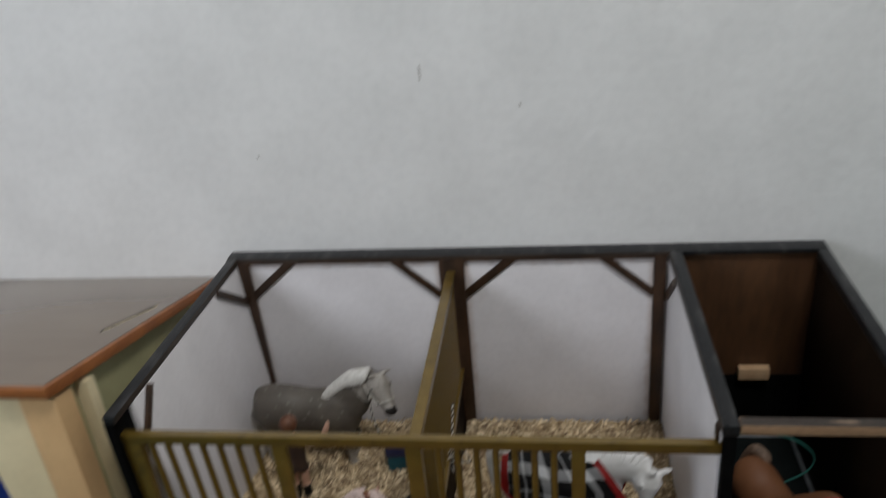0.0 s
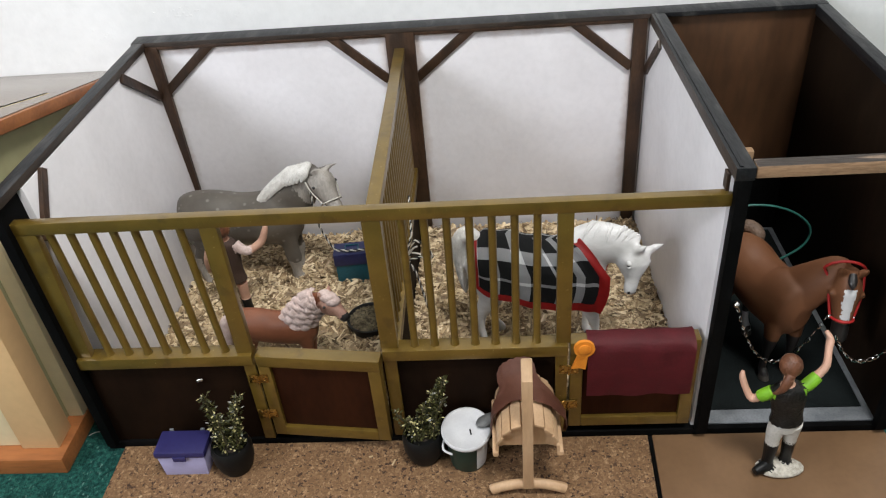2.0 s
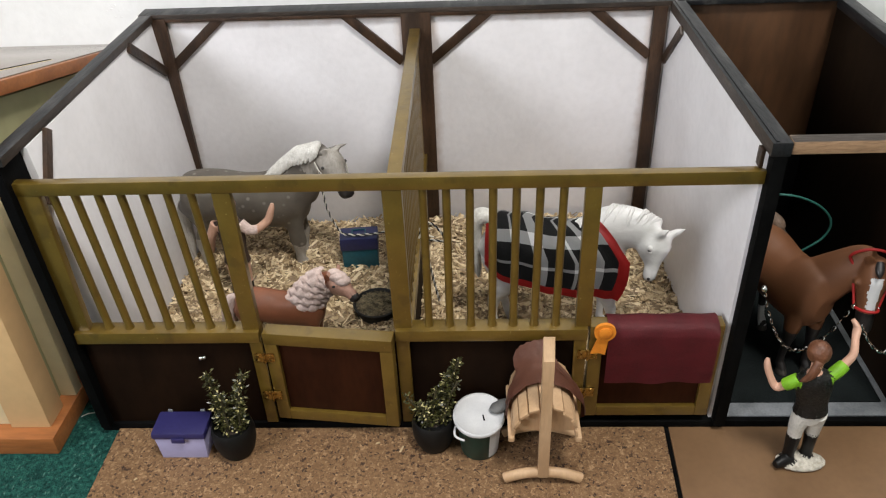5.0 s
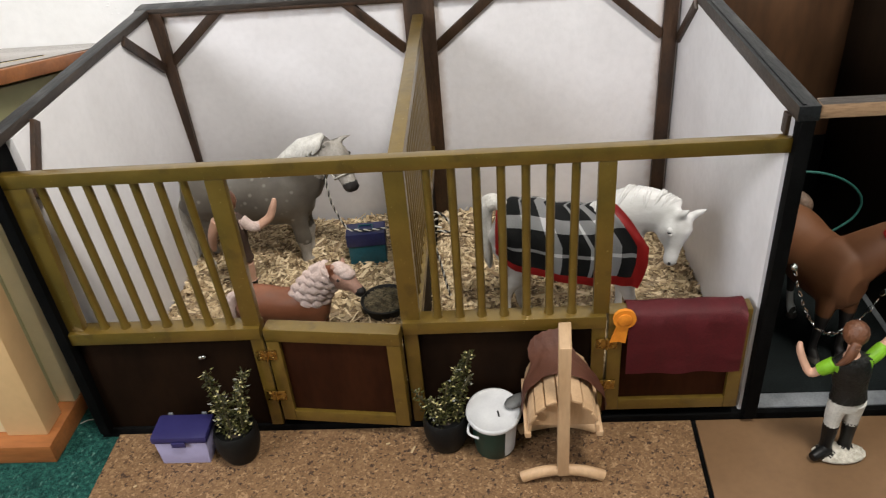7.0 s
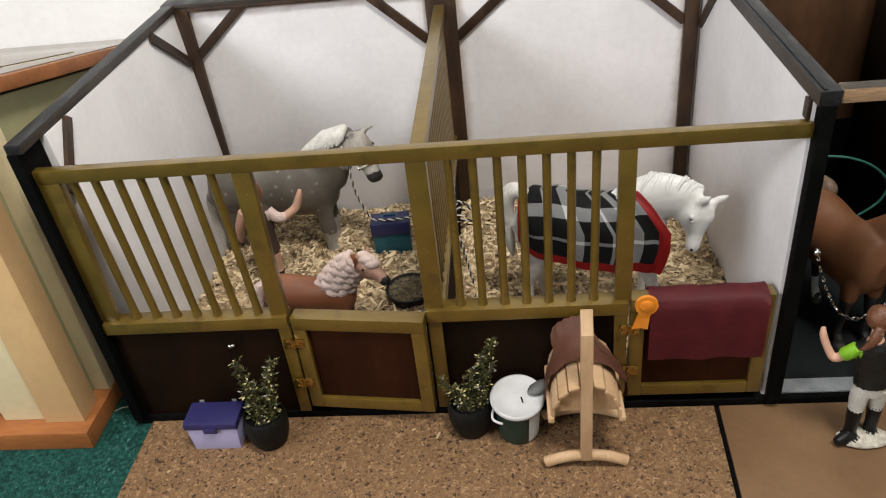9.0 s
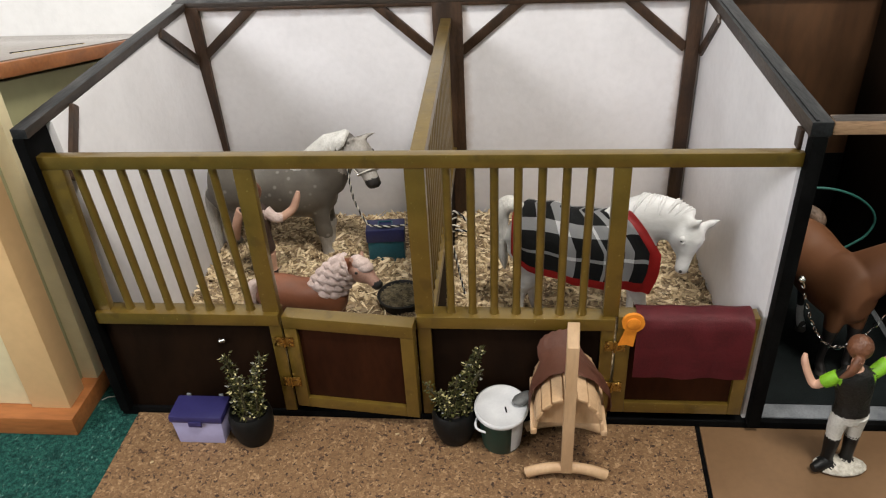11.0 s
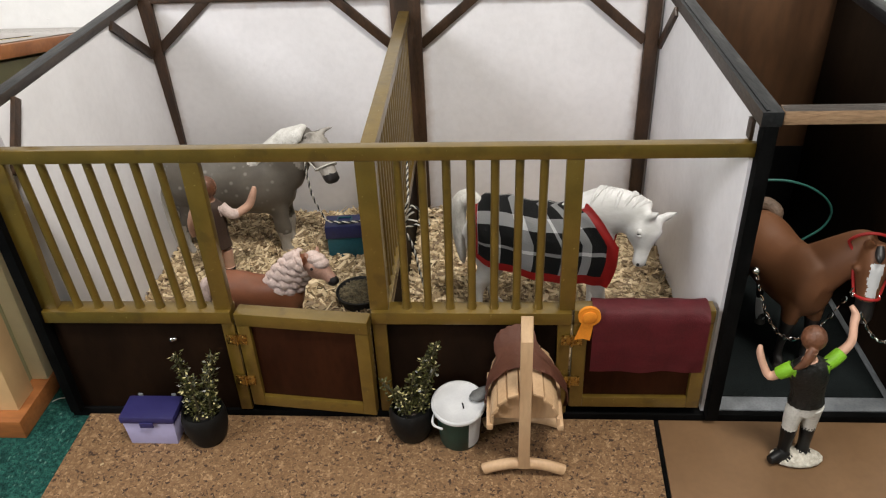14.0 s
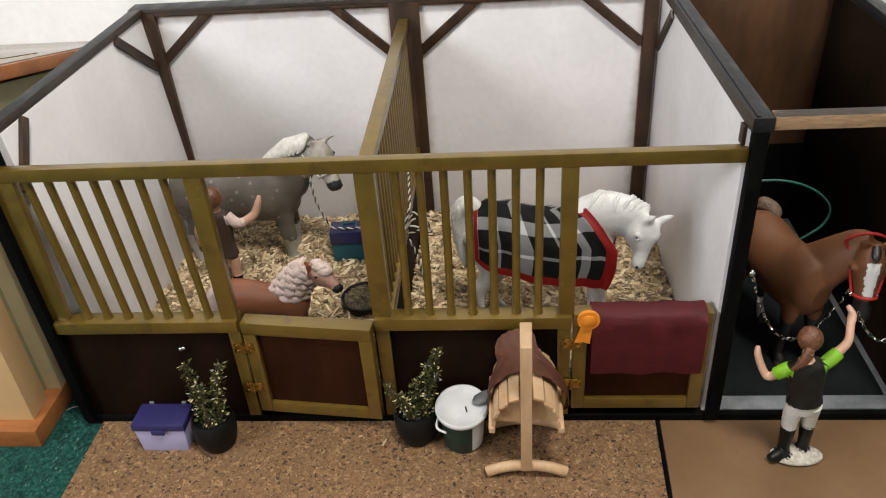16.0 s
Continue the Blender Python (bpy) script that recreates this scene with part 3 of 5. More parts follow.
def painted_cap(bm, side, label):
    """A black top edge whose stall face is painted thin brown."""
    ob = part("top_cap", bm, [M["cap"], M["cap_side"]], stable, label)
    for p in ob.data.polygons:
        if p.normal.dot(Vector(side)) > 0.9:
            p.material_index = 1


painted_cap(boxed(-0.0095, 0.5665, 0.3135, 0.3360, 0.2875, ZT, 0.0006), (0, -1, 0), "black painted top edge with a brown front")
part("top_cap", boxed(0.5665, 0.741, 0.3135, 0.3360, 0.2875, ZT, 0.0006), M["cap"], stable, "black painted top edge")
painted_cap(skew(boxed(-0.0105, 0.0020, -0.0105, 0.3132, 0.2845, ZT, 0.0010), run=0.0035), (1, 0, 0), "black painted top edge with a brown inner side")
painted_cap(skew(boxed(0.5622, 0.5768, -0.0105, 0.3132, 0.2815, ZT, 0.0010), run=-0.0040), (-1, 0, 0), "black painted top edge with a brown inner side")
part("top_cap", boxed(0.7280, 0.7410, -0.0105, 0.3132, 0.2817, ZT, 0.0012), M["cap"], stable, "black painted top edge")
part("left_post", skew(boxed(-0.0115, -0.0024, -0.0108, 0.0222, 0.006, 0.2844), over=0.0075), M["black"], stable, "black painted corner post")
part("middle_post", boxed(0.5650, 0.5752, -0.0108, -0.0003, 0.006, 0.2816), M["black"], stable, "black painted front post")
part("right_post", boxed(0.7280, 0.7410, -0.0108, -0.0012, 0.006, 0.2816), M["black"], stable, "black painted front post")

# dark timbers on the plaster
def timber(name, a, b, width, depth, side, parent):
    return part(name, beam_between(bmesh.new(), a, b, width, depth, side), M["beam"], parent, "dark brown painted timber")


YF = YB - 0.0015
timber("top_timber", (0.006, YF, 0.2854), (0.5552, YF, 0.2854), 0.0040, 0.006, (0, 1, 0), back)
timber("stud", (0.0125, YF - 0.001, 0.012), (0.0100, YF - 0.001, 0.2874), 0.0165, 0.006, (0, 1, 0), back)
for x, w in ((0.2895, 0.032), (0.5484, 0.0145)):
    timber("stud", (x, YF - 0.001, 0.012), (x, YF - 0.001, 0.2874), w, 0.006, (0, 1, 0), back)
for xa, xb in ((0.0150, 0.0780), (0.2725, 0.2125), (0.3035, 0.3675), (0.5415, 0.4775)):
    timber("brace", (xa, YF, 0.2325), (xb, YF, 0.2865), 0.0098, 0.004, (0, 1, 0), back)
x = X0 + 0.002
timber("brace", (x + lean(.229), 0.3105, 0.229), (x, 0.2400, 0.2838), 0.0098, 0.004, (1, 0, 0), left)
timber("stud", (x + lean(.236), 0.0165, 0.236), (x, 0.0555, 0.2842), 0.009, 0.004, (1, 0, 0), left)
timber("brace", (X1 - 0.0053, 0.3125, 0.229), (X1 - 0.0046, 0.2570, 0.2810), 0.0095, 0.004, (1, 0, 0), middle)
timber("stud", (X1 - 0.0010, 0.0046, 0.2670), (X1 - 0.0010, 0.0046, 0.2815), 0.0090, 0.003, (1, 0, 0), middle)
part("cap_ridge", skew(boxed(0.5650, 0.5675, -0.0085, 0.3125, ZT - 0.0002, ZT + 0.0010, 0.0004), run=-0.0040), M["cap"], stable, "raised black painted strip")

# gold front
GY0, GY1 = -0.006, 0.006
part("top_rail", boxed(-0.0035, 0.5649, -0.0045, 0.0042, 0.2556, 0.2668, bevel=0.001), M["gold"], stable, "gold painted top rail")
RZ0, RZ1 = 0.1078, 0.1198


def barred_front(x0, x1, posts, bars, panel_frame):
    f = part("front_panel", boxed(max(x0 - 0.0035, 0.0045), x1, -0.002, 0.004, 0.006, RZ0, bevel=0.0004), M["panel"], stable, "dark brown lower front panel")
    part("low_rail", boxed(x0 - 0.0015, x1, GY0 - 0.002, GY1 + 0.002, RZ0, RZ1, bevel=0.001), M["gold"], f, "gold painted rail")
    for a, b in posts:
        part("post", boxed(a, b, -0.0040, 0.0038, RZ1, 0.2555, bevel=0.0008), M["gold"], f, "gold painted post")
    for x, off in bars:
        bm = bmesh.new()
        lathe(bm, (x, 0.0005), [(0.0042, RZ1), (0.0037, RZ1 + 0.003), (0.0033, RZ1 + 0.006), (0.0033, 0.2555)], n=10)
        for v in bm.verts:
            v.co.x += off * (v.co.z - RZ1) / (0.2555 - RZ1)
        part("bar", bm, M["gold"], f)
    for b in panel_frame:
        part("stile", boxed(*b, bevel=0.0006), M["gold"], f, "gold painted strip")
    return f


front1 = barred_front(0.004, 0.1640, [(-0.0030, 0.0156), (0.1502, 0.1645)], list(zip([0.0318 + 0.01782 * i for i in range(7)], [-.0076, -.0080, -.0076, -.0076, -.0076, -.0068, -.0060])),
                      [(0.1535, 0.1640, GY0 + 0.001, -0.0021, 0.007, RZ0 - 0.0003)])
front2 = barred_front(0.2830, 0.4448, [(0.2806, 0.2960), (0.4345, 0.4472)], [(0.3105 + 0.0179 * i, 0.0012) for i in range(7)],
                      [(0.2815, 0.2930, GY0 + 0.001, -0.0021, 0.007, RZ0 - 0.0003), (0.4340, 0.4448, GY0 + 0.001, -0.0021, 0.007, RZ0 - 0.0003)])


def hinge(z, x, parent, m=None):
    bm = bmesh.new()
    box(bm, x - 0.0085, x - 0.0006, -0.0078, -0.0068, z - 0.005, z + 0.005, 0.0003)
    box(bm, x + 0.0006, x + 0.0085, -0.0078, -0.0068, z - 0.005, z + 0.005, 0.0003)
    lathe(bm, (x, -0.0082), [(0.0012, z - 0.0055), (0.0012, z + 0.0055)], n=10)
    for dx in (-0.0055, 0.0055):
        for dz in (-0.0028, 0.0028):
            ball(bm, (x + dx, -0.0079, z + dz), 0.0011, 0.0007, 0.0011, n=6)
    if m is not None:
        bmesh.ops.transform(bm, matrix=m, verts=bm.verts)
    return part("hinge", bm, M["brass"], parent, "small brass hinge")


def stall_door(x0, x1, swing, zlow, ztop):
    m = Matrix.Translation((x0, -0.002, 0)) @ pose(0, 0, 0, 0, 0, -swing) @ Matrix.Translation((-x0, 0.002, 0))
    w = 0.0115
    d = part("door", boxed(x0 + 0.006, x1 - 0.006, -0.002, 0.003, zlow + 0.005, ztop - 0.005, 0.0003, m=m), M["door_panel"], stable, "red-brown stall door with gold frame")
    part("door_rail", boxed(x0, x1, -0.0065, 0.0075, ztop - w - 0.001, ztop, 0.0008, m=m), M["gold"], d)
    part("door_rail", boxed(x0 + w, x1 - w, -0.006, 0.0035, zlow, zlow + w, 0.0008, m=m), M["gold"], d)
    part("door_stile", boxed(x0, x0 + w, -0.006, 0.0035, zlow, ztop - w - 0.0013, 0.0008, m=m), M["gold"], d)
    part("door_stile", boxed(x1 - w, x1, -0.006, 0.0035, zlow, ztop - w - 0.0013, 0.0008, m=m), M["gold"], d)
    return d


door1 = stall_door(0.1665, 0.2805, 6.0, 0.0140, 0.1172)
for z in (0.0905, 0.0445):
    hinge(z, 0.1650, door1)
door2 = stall_door(0.4468, 0.5585, 0, 0.0155, 0.1215)
for z in (0.0915, 0.0465):
    hinge(z, 0.4458, door2)
bm = bmesh.new()
ball(bm, (0.1070, -0.0045, 0.0880), 0.0022)
ball(bm, (0.1100, -0.0045, 0.0888), 0.0021)
part("latch", bm, M["chrome"], front1, "small chrome latch stud")

# divider between the stalls
divider = part("divider", skew(boxed(0.2885, 0.2925, 0.0065, 0.3125, 0.006, RZ0 - 0.0002, 0.0004), run=-0.0027), M["panel"], stable, "gold barred divider between the stalls")
part("divider_top_rail", skew(boxed(0.2850, 0.2963, 0.0044, 0.3130, 0.2562, 0.2664, 0.001), run=-0.0027, rise=0.0045), M["gold"], divider)
part("divider_low_rail", skew(boxed(0.2840, 0.2970, 0.0065, 0.3125, RZ0, RZ1, 0.0008), run=-0.0027), M["gold"], divider)
for i in range(20):
    y = 0.0190 + 0.0148 * i
    bm = bmesh.new()
    lathe(bm, (0.2905 - 0.0027 * y / YB, y), [(0.0042, RZ1), (0.0038, RZ1 + 0.005), (0.0038, 0.2564 + 0.0045 * y / YB)], n=10)
    part("bar", bm, M["gold"], divider)

# wash bay
part("wash_sill", boxed(0.5768, 0.7313, 0.0004, 0.0168, 0.006, 0.0078, 0.0005), M["grey"], stable, "grey painted floor edge")
part("wash_sill_side", boxed(0.7256, 0.7312, 0.0170, 0.3165, 0.006, 0.0078, 0.0005), M["grey"], stable, "grey painted floor edge")
part("wash_sill_back", boxed(0.5768, 0.7254, 0.3120, 0.3168, 0.006, 0.0078, 0.0005), M["grey"], stable, "grey painted floor edge")
solo("rubber_mat", boxed(0.5770, 0.7252, 0.0172, 0.3118, 0.006, 0.0085, 0.001), M["mat"], "black rubber mat on the wash bay floor", "mat")
bar = part("cross_beam", boxed(0.5774, 0.7278, -0.0090, 0.0028, 0.2822, 0.2926, 0.0012), [M["crossbar"], M["crossbar_top"]], stable, "worn brown wooden cross beam")
for p in bar.data.polygons:
    p.material_index = 1 if p.normal.z > 0.6 else 0


# ---- straw ----
def straw_height(x, y):
    return 0.029 + 0.006 * noise.noise(Vector((x * 18, y * 18, 1.0))) + 0.003 * noise.noise(Vector((x * 60, y * 60, 4.0)))


def straw_bed(x0, x1, y0, y1, count, seed):
    rng = np.random.default_rng(seed)
    bm = bmesh.new()
    nx, ny = 26, 30
    grid = [[bm.verts.new((x0 + (x1 - x0) * i / nx, y0 + (y1 - y0) * j / ny, straw_height(x0 + (x1 - x0) * i / nx, y0 + (y1 - y0) * j / ny))) for j in range(ny + 1)] for i in range(nx + 1)]
    for i in range(nx):
        for j in range(ny):
            bm.faces.new((grid[i][j], grid[i + 1][j], grid[i + 1][j + 1], grid[i][j + 1])).smooth = True
    verts, faces = [], []
    for _ in range(count):
        x, y = rng.uniform(x0 + 0.004, x1 - 0.004), rng.uniform(y0 + 0.004, y1 - 0.004)
        a, tilt = rng.uniform(0, math.pi), rng.normal(0, 0.22)
        n, w = (rng.uniform(0.004, 0.0135), rng.uniform(0.0003, 0.0009)) if rng.random() < 0.5 else (rng.uniform(0.003, 0.0085), rng.uniform(0.0010, 0.0026))
        d = Vector((math.cos(a) * math.cos(tilt), math.sin(a) * math.cos(tilt), math.sin(tilt)))
        s = Vector((-math.sin(a), math.cos(a), 0))
        c = Vector((x, y, straw_height(x, y) + rng.uniform(0.0002, 0.0042)))
        k = len(verts)
        for e in (-n, n):
            p = c + d * e
            p.x, p.y = min(max(p.x, x0), x1), min(max(p.y, y0), y1)
            verts += [p + s * w, p - s * w, p + Vector((0, 0, w * 0.8))]
        faces += [(k, k + 1, k + 4, k + 3), (k + 1, k + 2, k + 5, k + 4), (k + 2, k, k + 3, k + 5), (k, k + 2, k + 1), (k + 3, k + 4, k + 5)]
    bed = solo("straw_bedding", bm, M["straw_base"], "loose chopped straw bedding on the stall floor", "straw", kind="stuff")
    me = bpy.data.meshes.new("straw_stalks")
    me.from_pydata([tuple(v) for v in verts], [], faces)
    me.materials.append(M["straw"])
    ob = new("straw_stalks", me)
    ob.parent = bed
    tagged(ob, "dry yellow straw stalks", kind="stuff")


straw_bed(0.0185, 0.2880, 0.0055, 0.3135, 11000, 5)
straw_bed(0.2920, 0.5622, 0.0055, 0.3135, 11000, 6)


# ---- figures ----
BODY = [(-0.57, 0.80, .04, .05), (-0.54, .79, .12, .14), (-0.44, .80, .165, .19), (-0.28, .80, .175, .195), (-.08, .76, .175, .195), (.12, .75, .170, .205), (.27, .77, .150, .225), (.39, .75, .120, .19), (.46, .74, .06, .1)]


HEADS = {}


def horse(name, place, height, neck, head, mats, label, mane=None, tail=None, legs=None, blaze=False, ear_out=0.0, fat=1.0, long=1.0, hs=1.0, muzzle=True, dark_legs=0.0, sock=0.045, voxel=0.0022, nk=1.0, slim=1.0, nose=1.0, hind_sock=0.0, ears=None, lw=1.0, face=None, pale=0.0, pale_face=False, dark_from=0.84, lidded=False, forelock=False, ear_w=1.0, short=1.0, low=0.0):
    """One figure: body, neck, head, legs grown together. Lengths in withers heights, x ahead, y to its left.
    neck: points (x, y, z) up to the poll; head: the muzzle's point. mats: coat, dark, mane, hoof, white."""
    bm = bmesh.new()
    loft(bm, flow([(x, 0, z - low, w * fat, h * fat) for x, z, w, h in BODY]), 40)
    sizes = [(.13 * nk, .20 * nk), (.105 * nk, .165 * nk), (.085 * nk, .135 * nk), (.070 * nk, .110 * nk)]
    path = [Vector(p) for p in neck]
    loft(bm, flow([(*p, a, c) for p, (a, c) in zip(path, sizes)]), 32)
    poll = path[-1]
    d = Vector(head) - poll
    sd = Vector((0, 0, 1)).cross(d).normalized() if abs(d.x) + abs(d.y) > 0.02 else Vector((0, 1, 0))
    up = d.cross(sd).normalized()
    if up.z < 0 and abs(up.z) > 0.3 or (abs(up.z) <= 0.3 and up.x < 0 and abs(d.y) < 0.2):
        up = -up
    if face:
        up = (Vector(face) - d * Vector(face).dot(d) / d.length_squared).normalized()
        sd = up.cross(d).normalized()
    hd = [(-.10, .050, .060, 0), (0.0, .075, .095, 0), (.22, .085, .110, -.01), (.42, .072, .092, -.005), (.65, .052, .062, .005), (.85, .048, .055, 0), (.97, .047, .050, -.005), (1.04, .030, .030, -.008)]
    loft(bm, flow([(*(poll + d * k + up * o * hs), a * hs * slim * (nose if k > 0.6 else 1), c * hs * (nose if k > 0.6 else 1)) for k, a, c, o in hd], 4), 28, side=sd)
    for y in (-1, 1):
        base = poll + (sd * 0.045 * slim * y + up * 0.05) * hs - d * 0.05
        tip = base + (up * (0.075 + ear_out) - d.normalized() * (0.045 - ear_out * 0.3) + sd * y * 0.02) * hs
        tip = base + (Vector(ears) + sd * y * 0.03) * hs if ears else tip
        loft(bm, [(*base, .026 * hs * ear_w, .020 * hs * ear_w), (*((base + tip) / 2), .026 * hs * ear_w, .018 * hs * ear_w), (*tip, .006 * ear_w, .006 * ear_w)], 8, side=sd)
        ball(bm, poll + d * 0.27 + (sd * 0.075 * slim * y + up * 0.03) * hs, 0.022 * hs)
    legs = legs or {}
    for y in (-1, 1):
        o = legs.get(("f", y), 0.0)
        loft(bm, flow([(.30, .085 * y, .66, .075, .11), (.32 + o * .3, .095 * y, .47, .055, .07), (.33 + o * .6, .095 * y, .33, .040 * lw, .046 * lw), (.33 + o * .8, .095 * y, .22, .028 * lw, .032 * lw), (.33 + o * .9, .095 * y, .11, .028 * lw, .032 * lw), (.345 + o, .095 * y, .075, .034 * lw, .038 * lw), (.365 + o, .095 * y, .05, .034 * lw, .042 * lw), (.375 + o, .095 * y, -.01, .046 * lw, .056 * lw)], 3), 20)
        o = legs.get(("h", y), 0.0)
        loft(bm, flow([(-.42, .08 * y, .72, .09, .16), (-.38 + o * .3, .10 * y, .52, .07, .105), (-.46 + o * .6, .10 * y, .37, .040, .058), (-.475 + o * .8, .10 * y, .25, .030, .038), (-.46 + o * .9, .10 * y, .12, .030, .034), (-.445 + o, .10 * y, .075, .036, .040), (-.425 + o, .10 * y, .05, .036, .044), (-.415 + o, .10 * y, -.01, .048, .058)], 3), 20)
    out = fused(bm, voxel / height, 7)
    for f in out.faces:
        c = f.calc_center_median()
        k = (c - poll).dot(d) / d.length_squared
        near = (c - poll - d * k).length
        if c.z < sock:
            f.material_index = 3
        elif c.x < -0.25 and c.z < hind_sock:
            f.material_index = 4
        elif c.z + 0.09 * noise.noise(c * 9) < pale:
            f.material_index = 4
        elif pale_face and near < 0.17 * hs and (0.02 < k < 0.84 or (k <= 0.02 and (c - poll).dot(up) > 0.075 * hs)):
            f.material_index = 4
        elif c.z < dark_legs:
            f.material_index = 1
        elif muzzle and near < 0.095 * hs and dark_from < k < 1.12:
            f.material_index = 1
        elif blaze and near < 0.14 * hs and 0.15 < k < 0.645 and (c - poll - d * k).dot(up) > 0.030 * hs and abs((c - poll).dot(sd)) < (0.031 - 0.017 * k + 0.005 * noise.noise(c * 40)) * hs:
            f.material_index = 4
    for y in (-1, 1):
        eye = poll + d * 0.27 + (sd * 0.079 * slim * y + up * 0.036) * hs
        ball(out, eye, 0.013 * hs, index=1, n=8)
        if lidded:
            ball(out, eye - d.normalized() * 0.009 * hs - sd * y * 0.001, 0.017 * hs, n=8)
            ball(out, eye + d.normalized() * 0.012 * hs - sd * y * 0.004, 0.013 * hs, n=8)
            ball(out, poll + d * 0.97 + (sd * 0.028 * y + up * 0.018) * hs, 0.010 * hs, index=1, n=6)
    if forelock:
        loft(out, flow([(*(poll + d * k + up * o * hs), a * hs, .014 * hs) for k, o, a in ((-.08, .085, .016), (0, .098, .021), (.07, .108, .018), (.13, .108, .004))], 4), 12, side=sd, index=1)
    if mane:
        mane(out, path, poll, d, up, sd)
    if tail:
        loft(out, flow(tail, 4), 16, index=2)
    for v in out.verts:
        v.co.x *= short if v.co.x < 0 else 1
    bmesh.ops.transform(out, matrix=place @ Matrix.Diagonal((height * long, height, height, 1)), verts=out.verts)
    HEADS[name] = (place @ Matrix.Diagonal((height * long, height, height, 1)), poll, d, up, sd, hs)
    return solo(name, out, mats, label, "toy horse")


def flowing_mane(out, path, poll, d, up, sd):
    for i in range(30):
        k = i / 29 * (len(path) - 0.9)
        j = min(int(k), len(path) - 2)
        p = path[j].lerp(path[j + 1], k - j)
        t = path[min(j + 2, len(path) - 1)].lerp(path[j + 1], 0.5) - path[max(j - 1, 0)].lerp(path[j], k - j)
        crest = Vector((0, 1, 0)).cross(t).normalized()
        crest = -crest if crest.x > 0 and t.z > 0 else crest
        hh = 0.212 - 0.085 * min(1, k / 3)
        a = p + crest * hh
        s = -1
        loft(out, [(*a, .022, .030), (*(a + Vector((-.010, s * .070, -.015))), .022, .032), (*(a + Vector((-.030, s * .105, -.055 - .012 * (i % 3)))), .016, .028), (*(a + Vector((-.060, s * .120, -.105 - .025 * (i % 2)))), .003, .008)], 8, side=(0, 1, 0), index=2)


def braided_mane(out, path, poll, d, up, sd):
    """A thick knitted mane: one sheet over the neck, puffed into overlapping rows of loops."""
    nu, nv, rows, cols = 50, 48, 6, 5
    grid = []
    for a in range(nv + 1):
        line = []
        for b in range(nu + 1):
            k = b / nu * (len(path) - 1.35)
            j = int(k)
            p = path[j].lerp(path[j + 1], k - j)
            t = (path[j + 1] - path[j]).normalized()
            crest = Vector((0, 1, 0)).cross(t).normalized()
            crest = -crest if crest.z < 0 else crest
            v, u = a / nv * rows, b / nu * cols
            row = min(int(v), rows - 1)
            fu = (u + 0.5 * (row % 2)) % 1.0
            fv = v - row
            puff = 0.034 * (math.sin(math.pi * fu) ** 0.6) * (0.35 + 0.65 * math.sin(math.pi * min(1, 0.15 + fv * 0.9)) ** 0.7)
            ang = math.radians(112 - 190 * a / nv)
            w, h = 0.155 - 0.03 * k / 3 + puff, 0.215 - 0.06 * k / 3 + puff
            hang = 0.03 * math.sin(math.pi * fu) if a == nv else 0
            line.append(out.verts.new(p + Vector((0, -1, 0)) * math.cos(ang) * w + crest * math.sin(ang) * h - Vector((0, 0, hang))))
        grid.append(line)
    for a in range(nv):
        for b in range(nu):
            f = out.faces.new((grid[a][b], grid[a][b + 1], grid[a + 1][b + 1], grid[a + 1][b]))
            f.smooth, f.material_index = True, 2
    for k, r in ((-0.05, .080), (0.10, .105), (0.27, .100)):
        ball(out, poll + up * (.115 - k * .05) - sd * 0.01 + d * k, r, r * .85, r * .7, n=10, index=2)


def carved_mane(out, path, poll, d, up, sd):
    """Shallow carved locks on the near side of the neck."""
    rng = random.Random(8)
    for i in range(17):
        k = 0.15 + i / 16 * (len(path) - 1.2)
        j = min(int(k), len(path) - 2)
        p = path[j].lerp(path[j + 1], k - j)
        t = (path[j + 1] - path[j]).normalized()
        crest = Vector((0, 1, 0)).cross(t).normalized()
        crest = -crest if crest.z < 0 else crest
        w, h = 0.134 - 0.060 * k / 3, 0.2115 - 0.092 * k / 3
        bend, slip = rng.uniform(-4, 3), rng.uniform(-.012, .012)
        pts = []
        for q in range(6):
            ang = math.radians(104 - (16 + bend) * q)
            pts.append(p - t * ((0.016 + slip) * q + rng.uniform(-.003, .003)) + Vector((0, -1, 0)) * math.cos(ang) * w + crest * math.sin(ang) * h)
        loft(out, [(*v, r, r) for v, r in zip(pts, (.008, .014, .013, .012, .009, .003))], 6, side=(0, 1, 0), index=0)


def place(x, y, z, turn):
    return pose(x, y, z, 0, 0, turn)


COATS = lambda a, mane, hoof="hoof": [M[a], M["dark_coat"], M[mane], M[hoof], M["white_plastic"]]

# grey horse at the back of the left stall, facing the divider
horse("grey_horse_figure", place(0.1025, 0.234, 0.020, 0), 0.117, [(.30, 0, .86), (.42, 0, 1.04), (.53, 0, 1.18), (.63, -.03, 1.235)], (.80, -.22, .90), [M["grey_coat"], M["dark_coat"], M["mane_white"], M["dark_coat"], M["pale_coat"]],
      "dapple grey toy horse with pale mane standing on straw", flowing_mane, [(-.50, 0, .84, .03, .03), (-.56, 0, .76, .045, .045), (-.60, 0, .55, .055, .055), (-.60, 0, .3, .05, .05), (-.59, 0, .08, .01, .01)], fat=1.36, long=1.20, hs=1.26, sock=0.055, nk=1.22, lw=1.5, ears=(.070, -.02, .040), pale=0.33, pale_face=True)

